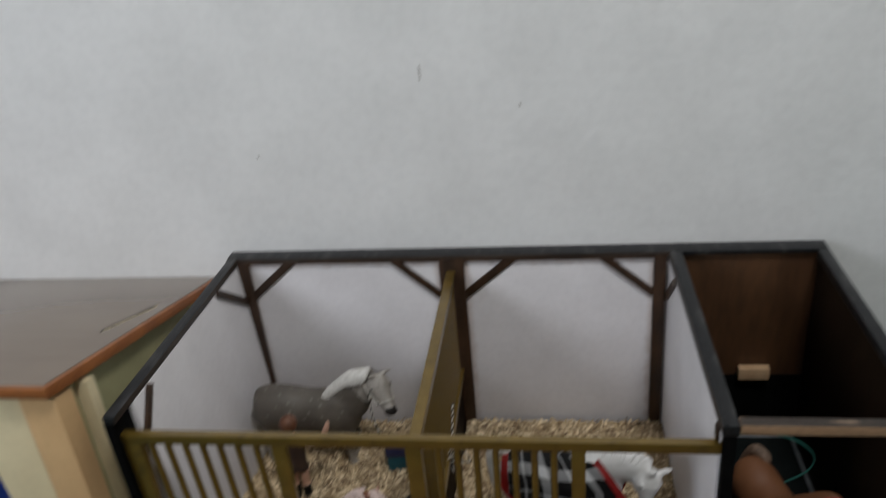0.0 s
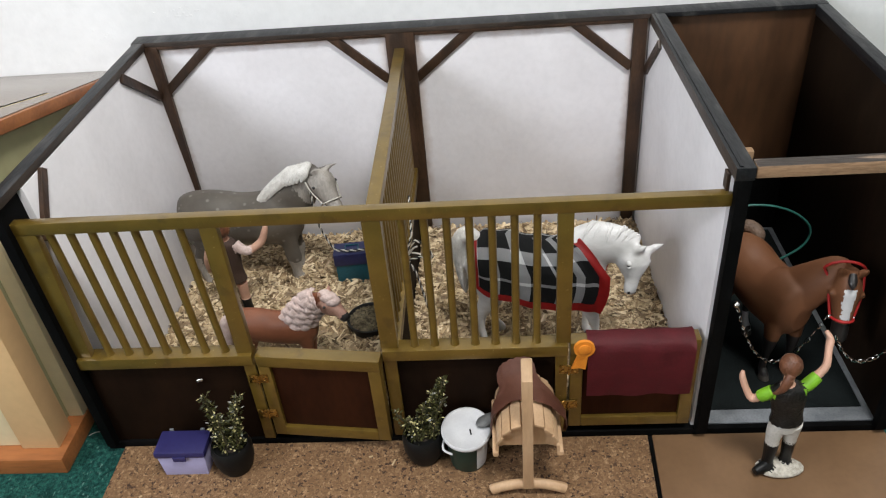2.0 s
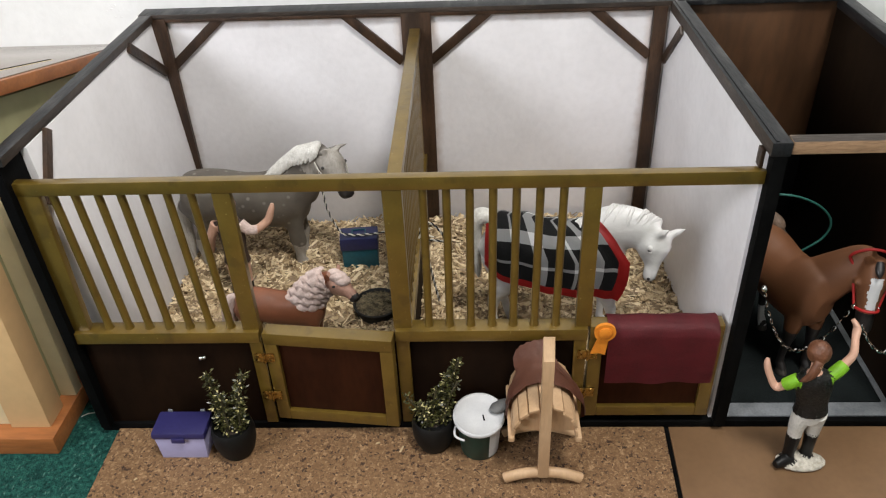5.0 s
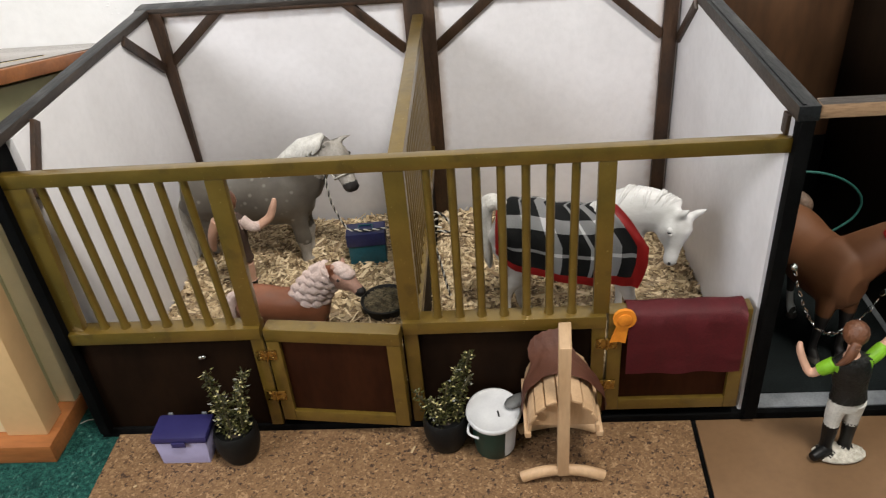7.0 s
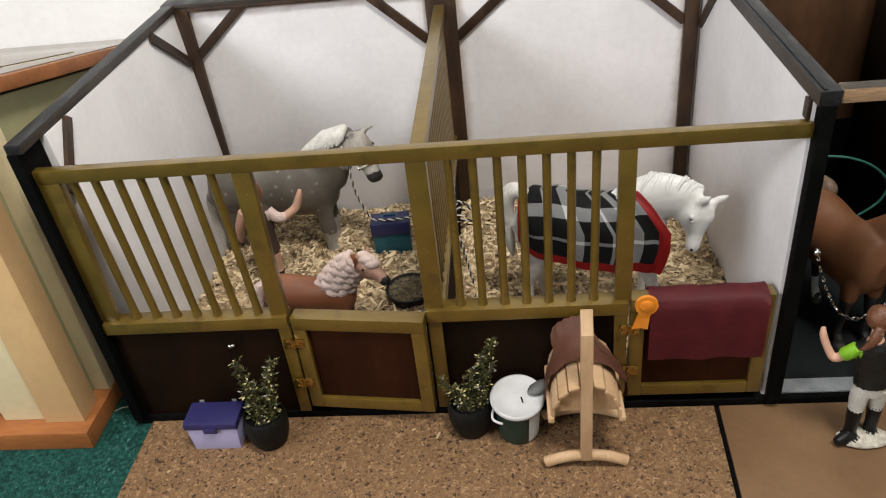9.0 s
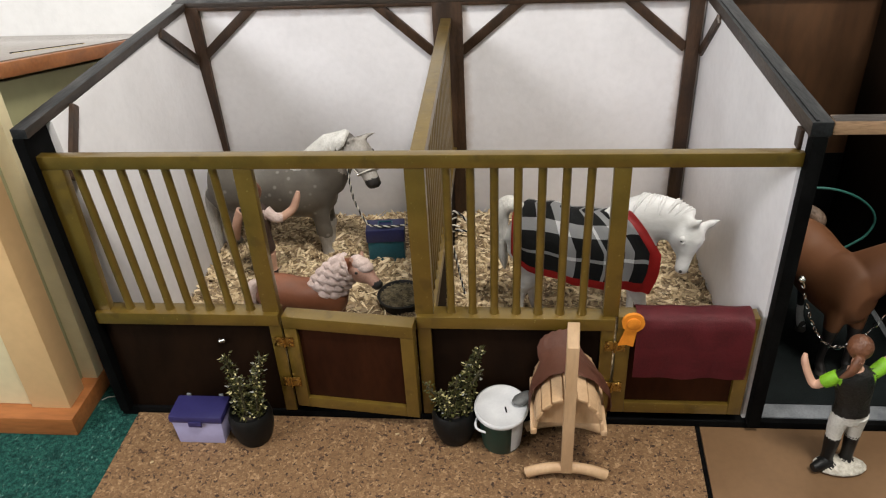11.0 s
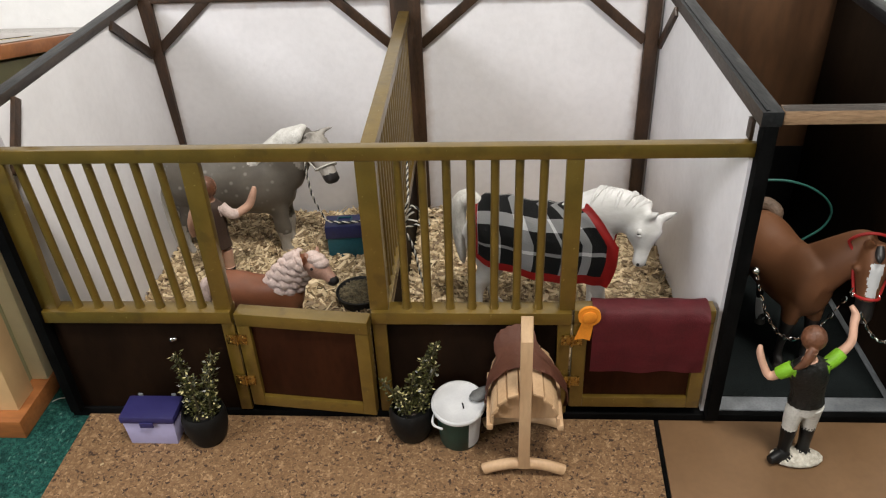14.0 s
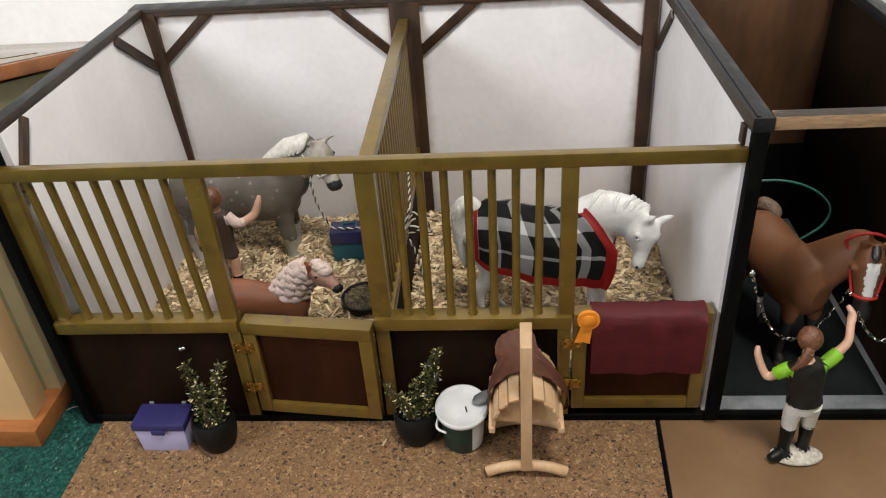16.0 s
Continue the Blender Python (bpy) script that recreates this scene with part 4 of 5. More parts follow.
# white horse in the right stall, head lowered
WHITE = place(0.430, 0.0985, 0.027, -7)
WHITE_H = 0.137
horse("white_horse_figure", WHITE, WHITE_H, [(.24, 0, .81), (.38, 0, .935), (.53, -.02, .955), (.66, -.05, .925)], (.63, -.16, .65), COATS("white_coat", "mane_white", "white_coat"),
      "white toy horse with lowered head wearing a checked rug", carved_mane, [(-.46, 0, .89, .040, .040), (-.505, 0, .965, .052, .052), (-.565, 0, .985, .058, .058), (-.615, 0, .93, .060, .060), (-.625, 0, .82, .056, .056), (-.615, 0, .66, .045, .045), (-.60, 0, .52, .028, .028), (-.595, 0, .46, .006, .006)], {("f", -1): .10, ("h", 1): .08}, fat=0.96, long=0.95, hs=1.15, muzzle=False, ears=(.075, -.01, .055), nk=1.08, nose=0.80, slim=1.12, face=(.66, -.75, 0), lidded=True, ear_w=1.3)

# pony behind the open door
horse("pony_figure", place(0.165, 0.077, 0.022, -4), 0.075, [(.24, 0, .86), (.36, 0, 1.06), (.48, 0, 1.21), (.60, 0, 1.25)], (.88, -.17, 1.06), [M["pony_coat"], M["dark_coat"], M["pony_mane"], M["hoof"], M["pony_face"]],
      "chestnut toy pony with a pale braided mane", braided_mane, [(-.55, 0, .92, .04, .04), (-.63, 0, .85, .07, .07), (-.68, 0, .6, .09, .09), (-.68, 0, .3, .08, .08), (-.66, 0, .1, .02, .02)], fat=1.2, long=1.15, voxel=0.0017, hs=1.5, nose=0.9, pale_face=True)

# bay horse in the wash bay, facing out
horse("bay_horse_figure", place(0.6433, 0.0965, 0.0085, -70), 0.122, [(.277, .02, .82), (.385, .095, .98), (.492, .180, 1.12), (.557, .215, 1.15)], (.709, .122, .690), COATS("bay_coat", "taupe"),
      "glossy bay toy horse with a white blaze and red halter", None, [(-.38, .10, .90, .03, .03), (-.38, .12, .97, .05, .05), (-.47, .11, 1.00, .058, .058), (-.57, .07, .99, .06, .06), (-.64, .03, .80, .06, .06), (-.68, 0, .5, .06, .07), (-.68, 0, .15, .01, .01)], {("f", -1): -.06, ("h", 1): .16}, blaze=True, fat=1.22, short=0.74, low=0.03, hs=1.46, dark_legs=0.44, slim=0.84, hind_sock=0.22, voxel=0.0013, dark_from=0.70, forelock=True)


def halter(figure, material, label, r, wide=1.0, crown=True):
    """Nose band, head piece and cheek straps round a figure's head."""
    m, poll, d, up, sd, hs = HEADS[figure]
    t = thing("halter", tuple((m @ (poll + d * 0.6))[:]), label, "halter")

    def band(name, k, a, c, lift=0.0, tilt=0.0):
        pts = []
        for i in range(25):
            g = 2 * math.pi * i / 24
            pts.append(m @ (poll + d * (k + tilt * math.sin(g)) + sd * a * hs * math.cos(g) + up * (c * hs * math.sin(g) + lift)))
        tube(name, pts, r, material, t)

    band("nose_band", 0.66, .066 * wide, .078)
    top = (up - d.normalized()).normalized()
    if crown:
        off = Vector((-.007, -.030, 0))
        arc = [poll + off - d * 0.08 + sd * math.cos(g) * 0.120 * wide * hs + top * (math.sin(g) * 0.088 * hs - 0.012) for g in (math.pi * i / 12 for i in range(13))]
        tube("head_piece", [m @ p for p in [poll + d * 0.10 + sd * 0.095 * wide * hs] + arc + [poll + d * 0.10 - sd * 0.095 * wide * hs]], r, material, t)
    for y in (-1, 1):
        tube("cheek_strap", [m @ (poll + d * k + sd * y * w * wide * hs) for k, w in ((0.08, .094), (0.25, .100), (0.45, .086), (0.66, .068))], r, material, t)
        bm = bmesh.new()
        ball(bm, m @ (poll + d * 0.66 + sd * y * 0.070 * wide * hs), r * 1.9, n=6)
        part("ring", bm, M["chrome"], t, "chrome ring")


halter("bay_horse_figure", M["red"], "red halter on the bay toy horse", 0.0013, 0.78)
halter("grey_horse_figure", M["rope_white"], "pale halter on the grey toy horse", 0.0008, crown=False)


def rug():
    """A checked rug draped over the white horse, bound in red."""
    bm = bmesh.new()
    uv = bm.loops.layers.uv.new("UVMap")
    prof = [(-0.56, .79, .135, .165), (-0.44, .80, .185, .215), (-0.28, .80, .195, .215), (-.08, .765, .195, .215), (.12, .76, .190, .225), (.27, .79, .188, .275), (.38, .79, .184, .280), (.46, .77, .170, .265)]
    nu, nv = 36, 40
    spine = [float(np.interp(i / nu * (len(prof) - 1), range(len(prof)), [p[0] for p in prof])) for i in range(nu + 1)]
    rows = []
    for i, x in enumerate(spine):
        row = []
        for j in range(nv + 1):
            a = -1.75 + 3.5 * j / nv
            q = 0.70 + 0.30 * min(1, abs(a) / 0.95) - 0.16 * max(0, abs(a) - 1.25) ** 1.5
            along = -0.53 + (x + 0.56) * q
            z, w, h = (float(np.interp(along, [p[0] for p in prof], [p[e] for p in prof])) for e in (1, 2, 3))
            ripple = 0.006 * math.sin(i * 0.9 + j * 0.4)
            b = max(-1, min(1, a))
            side, up = math.sin(b * math.pi / 2) * (w + ripple), z + math.cos(b * math.pi / 2) * (h + ripple)
            drop = (abs(a) - abs(b)) * 0.42 * (0.30 + 0.34 * min(1, (x + 0.56) / 0.13) + 0.32 * (x + 0.56))
            row.append(bm.verts.new((along, side * (1 + 0.06 * drop), up - drop)))
        rows.append(row)
    for i in range(nu):
        for j in range(nv):
            f = bm.faces.new((rows[i][j], rows[i + 1][j], rows[i + 1][j + 1], rows[i][j + 1]))
            f.smooth = True
            edge = j in (0, 1, nv - 2, nv - 1) or i <= 2 or i >= nu - 5
            f.material_index = 1 if edge else 0
            for lp, (a, b) in zip(f.loops, ((i, j), (i + 1, j), (i + 1, j + 1), (i, j + 1))):
                lp[uv].uv = (a / nu * 3.1 + 0.50, b / nv * 2.6 + 0.77)
    bmesh.ops.solidify(bm, geom=bm.faces[:], thickness=0.012)
    bmesh.ops.transform(bm, matrix=WHITE @ Matrix.Diagonal((WHITE_H * 0.95, WHITE_H * 1.02, WHITE_H * 0.985, 1)), verts=bm.verts)
    ob = solo("horse_rug", bm, [M["plaid"], M["red"]], "black and white checked horse rug with red binding", "horse rug")
    return ob


rug()


def doll(name, spec, mats, label):
    """One moulded figure; its paint follows the limbs that it was shaped from."""
    bm = bmesh.new()
    paint = []
    for kind, data, idx, *rest in spec:
        one = bmesh.new()
        if kind == "loft":
            loft(one, flow(data, 14), 16, side=rest[0] if rest else (1, 0, 0))
            loft(bm, flow(data, 4), 16, side=rest[0] if rest else (1, 0, 0))
        else:
            ball(one, *data, n=14)
            ball(bm, *data, n=14)
        paint += [(v.co.copy(), idx) for v in one.verts]
        one.free()
    tree = KDTree(len(paint))
    for i, (co, _) in enumerate(paint):
        tree.insert(co, i)
    tree.balance()
    out = fused(bm, 0.0005, 3)
    for f in out.faces:
        f.material_index = paint[tree.find(f.calc_center_median())[1]][1]
        f.smooth = True
    return solo(name, out, mats, label, "doll")


# rider doll reaching up to the bay horse
rx, ry = 0.6275, -0.0460
doll("rider_doll", [
    ("ball", ((rx + .003, ry - .002, 0.003), 0.0215, 0.012, 0.0042), 0),
    ("loft", [(rx - .008, ry, .005, .0052, .0058), (rx - .008, ry, .014, .0048, .0054), (rx - .008, ry, .028, .0058, .0062), (rx - .008, ry, .0355, .0062, .0066)], 1),
    ("loft", [(rx - .006, ry - .001, .0065, .0052, .0052), (rx - .013, ry - .005, .0065, .0056, .0050), (rx - .021, ry - .009, .006, .0036, .0036)], 1, (0, 0, 1)),
    ("loft", [(rx + .009, ry + .004, .005, .0052, .0058), (rx + .009, ry + .004, .014, .0048, .0054), (rx + .008, ry + .003, .028, .0056, .0060), (rx + .008, ry + .003, .0355, .0060, .0064)], 1),
    ("loft", [(rx - .008, ry, .034, .0056, .0060), (rx - .008, ry, .046, .0068, .0072), (rx - .006, ry, .060, .0085, .0088)], 2),
    ("loft", [(rx + .008, ry + .003, .034, .0056, .0060), (rx + .007, ry + .002, .046, .0068, .0072), (rx + .005, ry, .060, .0085, .0088)], 2),
    ("loft", [(rx - .001, ry, .053, .0110, .0088), (rx - .001, ry, .058, .0126, .0094), (rx - .001, ry, .0625, .0128, .0094)], 2),
    ("loft", [(rx - .001, ry, .0630, .0142, .0107), (rx - .002, ry, .074, .0128, .0094), (rx - .004, ry, .090, .0148, .0100), (rx - .006, ry, .101, .0145, .0092), (rx - .007, ry, .106, .0080, .0066)], 3),
    ("loft", [(rx - .007, ry, .103, .0042, .0042), (rx - .0075, ry, .116, .0040, .0040)], 4),
    ("ball", ((rx - .008, ry + .003, .1255), 0.0078, 0.0085, 0.0098), 4),
    ("ball", ((rx - .0085, ry - .0005, .1278), 0.0092, 0.0094, 0.0102), 5),
    ("loft", [(rx - .010, ry - .008, .124, .0035, .0032), (rx - .0125, ry - .0098, .118, .0040, .0034), (rx - .015, ry - .0105, .112, .0034, .0030), (rx - .019, ry - .010, .107, .0022, .0020), (rx - .022, ry - .009, .105, .0006, .0006)], 5),
    ("ball", ((rx - .0105, ry - .0095, .1215), 0.0028, 0.0022, 0.0014), 4),
    ("loft", [(rx - .018, ry, .0995, .0050, .0050), (rx - .022, ry + .001, .0945, .0056, .0056), (rx - .026, ry + .003, .0895, .0052, .0052)], 6, (0, 1, 0)),
    ("loft", [(rx - .025, ry + .003, .090, .0038, .0038), (rx - .031, ry + .006, .084, .0034, .0034), (rx - .036, ry + .010, .092, .0030, .0030), (rx - .039, ry + .014, .101, .0038, .0028), (rx - .039, ry + .016, .107, .0016, .0016)], 4, (0, 1, 0)),
    ("loft", [(rx + .005, ry, .100, .0050, .0050), (rx + .012, ry + .003, .104, .0056, .0056), (rx + .018, ry + .006, .1085, .0052, .0052)], 6, (0, 1, 0)),
    ("loft", [(rx + .017, ry + .006, .108, .0038, .0038), (rx + .027, ry + .014, .112, .0034, .0034), (rx + .033, ry + .028, .117, .0031, .0031), (rx + .036, ry + .036, .122, .0044, .0028), (rx + .033, ry + .040, .127, .0020, .0018)], 4, (0, 1, 0)),
], [M["stone"], M["boots"], M["breeches"], M["shirt"], M["skin"], M["hair"], M["lime"]], "rider doll in dark shirt and white breeches on a stone base")

# groom doll beside the grey horse
gx, gy = 0.0955, 0.1645
doll("groom_doll", [
    ("loft", [(gx - .007, gy, .028, .006, .009), (gx - .007, gy, .040, .005, .005), (gx - .007, gy, .048, .006, .006)], 0),
    ("loft", [(gx + .007, gy, .028, .006, .009), (gx + .007, gy, .040, .005, .005), (gx + .007, gy, .048, .006, .006)], 0),
    ("loft", [(gx - .007, gy, .046, .0048, .0048), (gx - .007, gy, .070, .0062, .0062)], 2),
    ("loft", [(gx + .007, gy, .046, .0048, .0048), (gx + .007, gy, .070, .0062, .0062)], 2),
    ("loft", [(gx, gy, .074, .0145, .011), (gx, gy, .088, .0125, .010), (gx, gy, .108, .0140, .0100), (gx, gy, .122, .0135, .0095), (gx, gy, .128, .008, .007)], 1),
    ("loft", [(gx, gy, .125, .005, .005), (gx, gy, .134, .005, .005)], 2),
    ("ball", ((gx, gy + .001, .142), .0098, .0105, .0118), 2),
    ("ball", ((gx, gy - .002, .144), .0112, .0112, .0120), 3),
    ("loft", [(gx + .011, gy, .121, .006, .006), (gx + .020, gy - .002, .114, .0055, .0055), (gx + .028, gy, .113, .005, .005)], 4, (0, 1, 0)),
    ("loft", [(gx + .027, gy, .113, .0044, .0044), (gx + .038, gy + .006, .119, .0044, .0044), (gx + .043, gy + .010, .130, .0045, .0035), (gx + .045, gy + .012, .137, .002, .002)], 2, (0, 1, 0)),
    ("loft", [(gx - .014, gy, .121, .006, .006), (gx - .022, gy, .105, .005, .005), (gx - .026, gy + .004, .090, .004, .004), (gx - .027, gy + .005, .082, .002, .002)], 2, (0, 1, 0)),
], [M["boots"], M["brown_dress"], M["skin"], M["hair"], M["pony_mane"]], "groom doll in brown dress with one arm on the horse")


# ---- things on and in the stable ----
def rosette():
    r = thing("rosette", (0.458, -0.0112, 0.095), "orange felt rosette with one tail pinned to the door post", "rosette")
    bm = bmesh.new()
    c = Vector((0.4580, -0.0112, 0.1205))
    n = 40
    front = [bm.verts.new(c + Vector((math.cos(a) * q, -0.0022, math.sin(a) * q))) for a, q in ((2 * math.pi * i / n, 0.0090 + 0.0001 * math.cos(12 * 2 * math.pi * i / n)) for i in range(n))]
    rear = [bm.verts.new(v.co + Vector((0, 0.003, 0))) for v in front]
    bm.faces.new(front), bm.faces.new(rear[::-1])
    for i in range(n):
        bm.faces.new((front[i], rear[i], rear[(i + 1) % n], front[(i + 1) % n]))
    part("disc", bm, M["orange"], r)
    bm = bmesh.new()
    lathe(bm, (0, 0), [(0.0055, 0), (0.0055, 0.001), (0.0045, 0.0015)], n=24)
    bmesh.ops.transform(bm, matrix=Matrix.Translation(c + Vector((0, -0.0022, 0))) @ pose(0, 0, 0, 90, 0, 0), verts=bm.verts)
    part("button", bm, M["orange"], r)
    bm = bmesh.new()
    pts = [(-.0045, -.004), (.0040, -.006), (.0018, -.0255), (-.0038, -.0235), (-.0105, -.0245)]
    a = [bm.verts.new(c + Vector((x, -0.0005, z))) for x, z in pts]
    b = [bm.verts.new(c + Vector((x, 0.001, z))) for x, z in pts]
    bm.faces.new(a), bm.faces.new(b[::-1])
    for i in range(5):
        bm.faces.new((a[i], b[i], b[(i + 1) % 5], a[(i + 1) % 5]))
    part("tail", bm, M["orange"], r)


rosette()


def door_rug():
    """A folded maroon rug hung over the closed door."""
    bm = bmesh.new()
    outline = [(0.0105, 0.085), (0.0108, 0.1165), (0.0085, 0.1220), (0.003, 0.1240), (-0.004, 0.1233), (-0.0088, 0.1195), (-0.0105, 0.111), (-0.0108, 0.092), (-0.0112, 0.073), (-0.0106, 0.0620)]
    nx = 16
    rows = []
    for i in range(nx + 1):
        x = 0.4615 + (0.5535 - 0.4615) * i / nx
        rows.append([bm.verts.new((x, y + 0.0007 * math.sin(i * 1.1 + j) - (0.0016 if y < 0 else -0.0016), z + (0.0008 * math.sin(i * 0.7) if j in (0, len(outline) - 1) else 0))) for j, (y, z) in enumerate(outline)])
    for i in range(nx):
        for j in range(len(outline) - 1):
            bm.faces.new((rows[i][j], rows[i + 1][j], rows[i + 1][j + 1], rows[i][j + 1])).smooth = True
    bmesh.ops.solidify(bm, geom=bm.faces[:], thickness=-0.0025)
    solo("door_rug", bm, M["maroon"], "folded maroon horse rug hung over the stall door", "horse rug")


door_rug()


def plant(at, pot_r, stalks, seed, label):
    x, y = at
    t = thing("potted_plant", (x, y, 0), label, "potted plant", group="plants before the stable")
    bm = bmesh.new()
    h = 0.034
    lathe(bm, at, [(pot_r * .70, 0), (pot_r * .86, .006), (pot_r, .016), (pot_r * 1.02, h - .007), (pot_r * 0.96, h - .002), (pot_r * .90, h), (pot_r * .84, h - .002), (pot_r * .82, h - .006)], n=30)
    part("pot", bm, M["pot"], t, "round black plastic pot")
    rng = random.Random(seed)
    st, lf = bmesh.new(), bmesh.new()
    for sx, sy, top, lean in stalks:
        p = [(x + sx + lean * k * k, y + sy + rng.uniform(-.001, .001), h - .008 + (top - h + .008) * k) for k in (0, .33, .66, 1)]
        loft(st, [(*q, .0011) for q in p], 6)
        for i in range(int(230 * (top - h) / 0.05)):
            k = rng.uniform(0.02, 1.02)
            c = Vector((x + sx + lean * k * k, y + sy, h - .006 + (top - h + .006) * k))
            a, e = rng.uniform(0, 6.283), rng.uniform(-0.3, 0.9)
            r = rng.uniform(0.001, 0.0066) * (1.15 - 0.6 * k)
            d = Vector((math.cos(a) * math.cos(e), math.sin(a) * math.cos(e), math.sin(e)))
            s = d.cross(Vector((rng.uniform(-1, 1), rng.uniform(-1, 1), 1))).normalized()
            n, w = rng.uniform(.0012, .0023), rng.uniform(.0007, .0013)
            b = c + d * r
            q = d.cross(s).normalized() * 0.0005
            vs = [lf.verts.new(v) for v in (b, b + d * n + s * w + q, b + d * n * 2.1, b + d * n - s * w + q)]
            f = lf.faces.new(vs)
            f.smooth, f.material_index = True, 1 if rng.random() < 0.15 else 0
    tagged(part("stem", st, M["stem"], t), kind="stuff")
    part("foliage", lf, [M["leaf"], M["leaf_pale"]], t, "many tiny glossy green leaves")
    bm = bmesh.new()
    lathe(bm, at, [(pot_r * .80, h - .0075), (pot_r * .4, h - .006), (0.001, h - .0055)], n=20)
    part("soil", bm, M["soil"], t)


plant((0.1310, -0.0323), 0.0190, [(-.008, .004, .092, -.004), (.008, .000, .094, .013), (-.002, -.003, .074, .000), (.004, .003, .070, .006), (-.006, .0, .062, -.004), (.009, -.003, .062, .004)], 1, "small leafy plant with two upright stalks in a black pot")
plant((0.3110, -0.0242), 0.0190, [(.009, .002, .098, .015), (.004, .004, .084, .012), (-.010, .000, .058, -.012), (-.004, -.006, .056, -.007), (.010, -.002, .078, .013), (.0, .0, .066, .004)], 2, "small leaning leafy plant in a black pot")


def trunk():
    t = thing("toy_chest", (0.080, -0.020, 0), "lilac plastic toy chest with a dark purple lid", "chest")
    bm = bmesh.new()
    box(bm, 0.0620, 0.1075, -0.0425, -0.0175, 0, 0.0265, 0.001)
    for v in bm.verts:
        k = 0.92 + 0.08 * v.co.z / 0.0265
        v.co.x, v.co.y = 0.0848 + (v.co.x - 0.0848) * k, -0.0300 + (v.co.y + 0.0300) * k
    part("body", bm, M["lilac"], t, "pale lilac trunk body")
    lid = part("lid", boxed(0.0605, 0.1090, -0.0443, -0.0160, 0.0265, 0.0340, 0.0022), M["purple"], t, "dark purple lid")
    part("clasp", boxed(0.0785, 0.0905, -0.0457, -0.0444, 0.0235, 0.0290, 0.0004), M["purple"], lid)
    for x in (0.070, 0.100):
        part("lid_hinge", boxed(x - .002, x + .002, -0.0160, -0.0145, 0.030, 0.0350, 0.0004), M["grey"], lid)


trunk()


def bucket():
    x, y = 0.3520, -0.0289
    t = thing("feed_bucket", (x, y, 0), "dark green feed bucket with a white lid", "bucket")
    h = 0.040
    bm = bmesh.new()
    lathe(bm, (x, y), [(0.0160, 0), (0.0166, .001), (0.0197, h - .0045), (0.0196, h - .004)], n=36)
    body = part("body", bm, M["green_bucket"], t)
    bm = bmesh.new()
    rows = []
    for i in range(9):
        a = math.radians(-62 + i * 6.5)
        rows.append([bm.verts.new((x + r * math.cos(a), y + r * math.sin(a), z)) for r, z in ((0.0171, .003), (0.01985, h - .006))])
    for p, q in zip(rows, rows[1:]):
        bm.faces.new((p[0], q[0], q[1], p[1])).smooth = True
    part("paper_label", bm, M["white_plastic"], body, "plain pale paper label")
    bm = bmesh.new()
    lathe(bm, (0, 0), [(0.0212, -.0015), (0.0228, -.001), (0.0232, .001), (0.0228, .0025), (0.0216, .0032), (0.0206, .0024), (0.010, .0024), (0.001, .0025)], n=40)
    tip = pose(x, y, h, 9, 0, 0)
    bmesh.ops.transform(bm, matrix=tip, verts=bm.verts)
    lid = part("lid", bm, M["white_plastic"], t, "round white plastic lid")
    part("lid_mark", boxed(-0.0006, 0.0006, -0.003, 0.003, 0, 0.0004, 0, m=tip @ pose(.004, -.004, .0025, 0, 0, 12)), M["black"], lid, "short black scratch")
    tube("handle", [(x - .0205, y - .006, h - .007), (x - .0225, y - .012, h - .0095), (x - .019, y - .0165, h - .011), (x - .013, y - .0195, h - .010)], 0.0011, M["white_plastic"], t, "white wire handle")


bucket()


def scoop():
    bm = bmesh.new()
    m = pose(0.3700, -0.0254, 0.0475, 14, -14, 20)
    loft(bm, [(-.011, 0, .0005, .003, .002), (-.006, 0, .0, .0072, .0030), (.004, 0, .0, .0078, .0035), (.010, 0, .001, .006, .003), (.013, 0, .002, .002, .002)], 14)
    loft(bm, [(.010, 0, .002, .0022, .0018), (.020, 0, .005, .002, .0016), (.026, 0, .007, .0018, .0014)], 8)
    bmesh.ops.transform(bm, matrix=m @ Matrix.Scale(0.8, 4), verts=bm.verts)
    solo("feed_scoop", bm, M["scoop"], "grey metal feed scoop lying on the bucket lid", "scoop")


scoop()


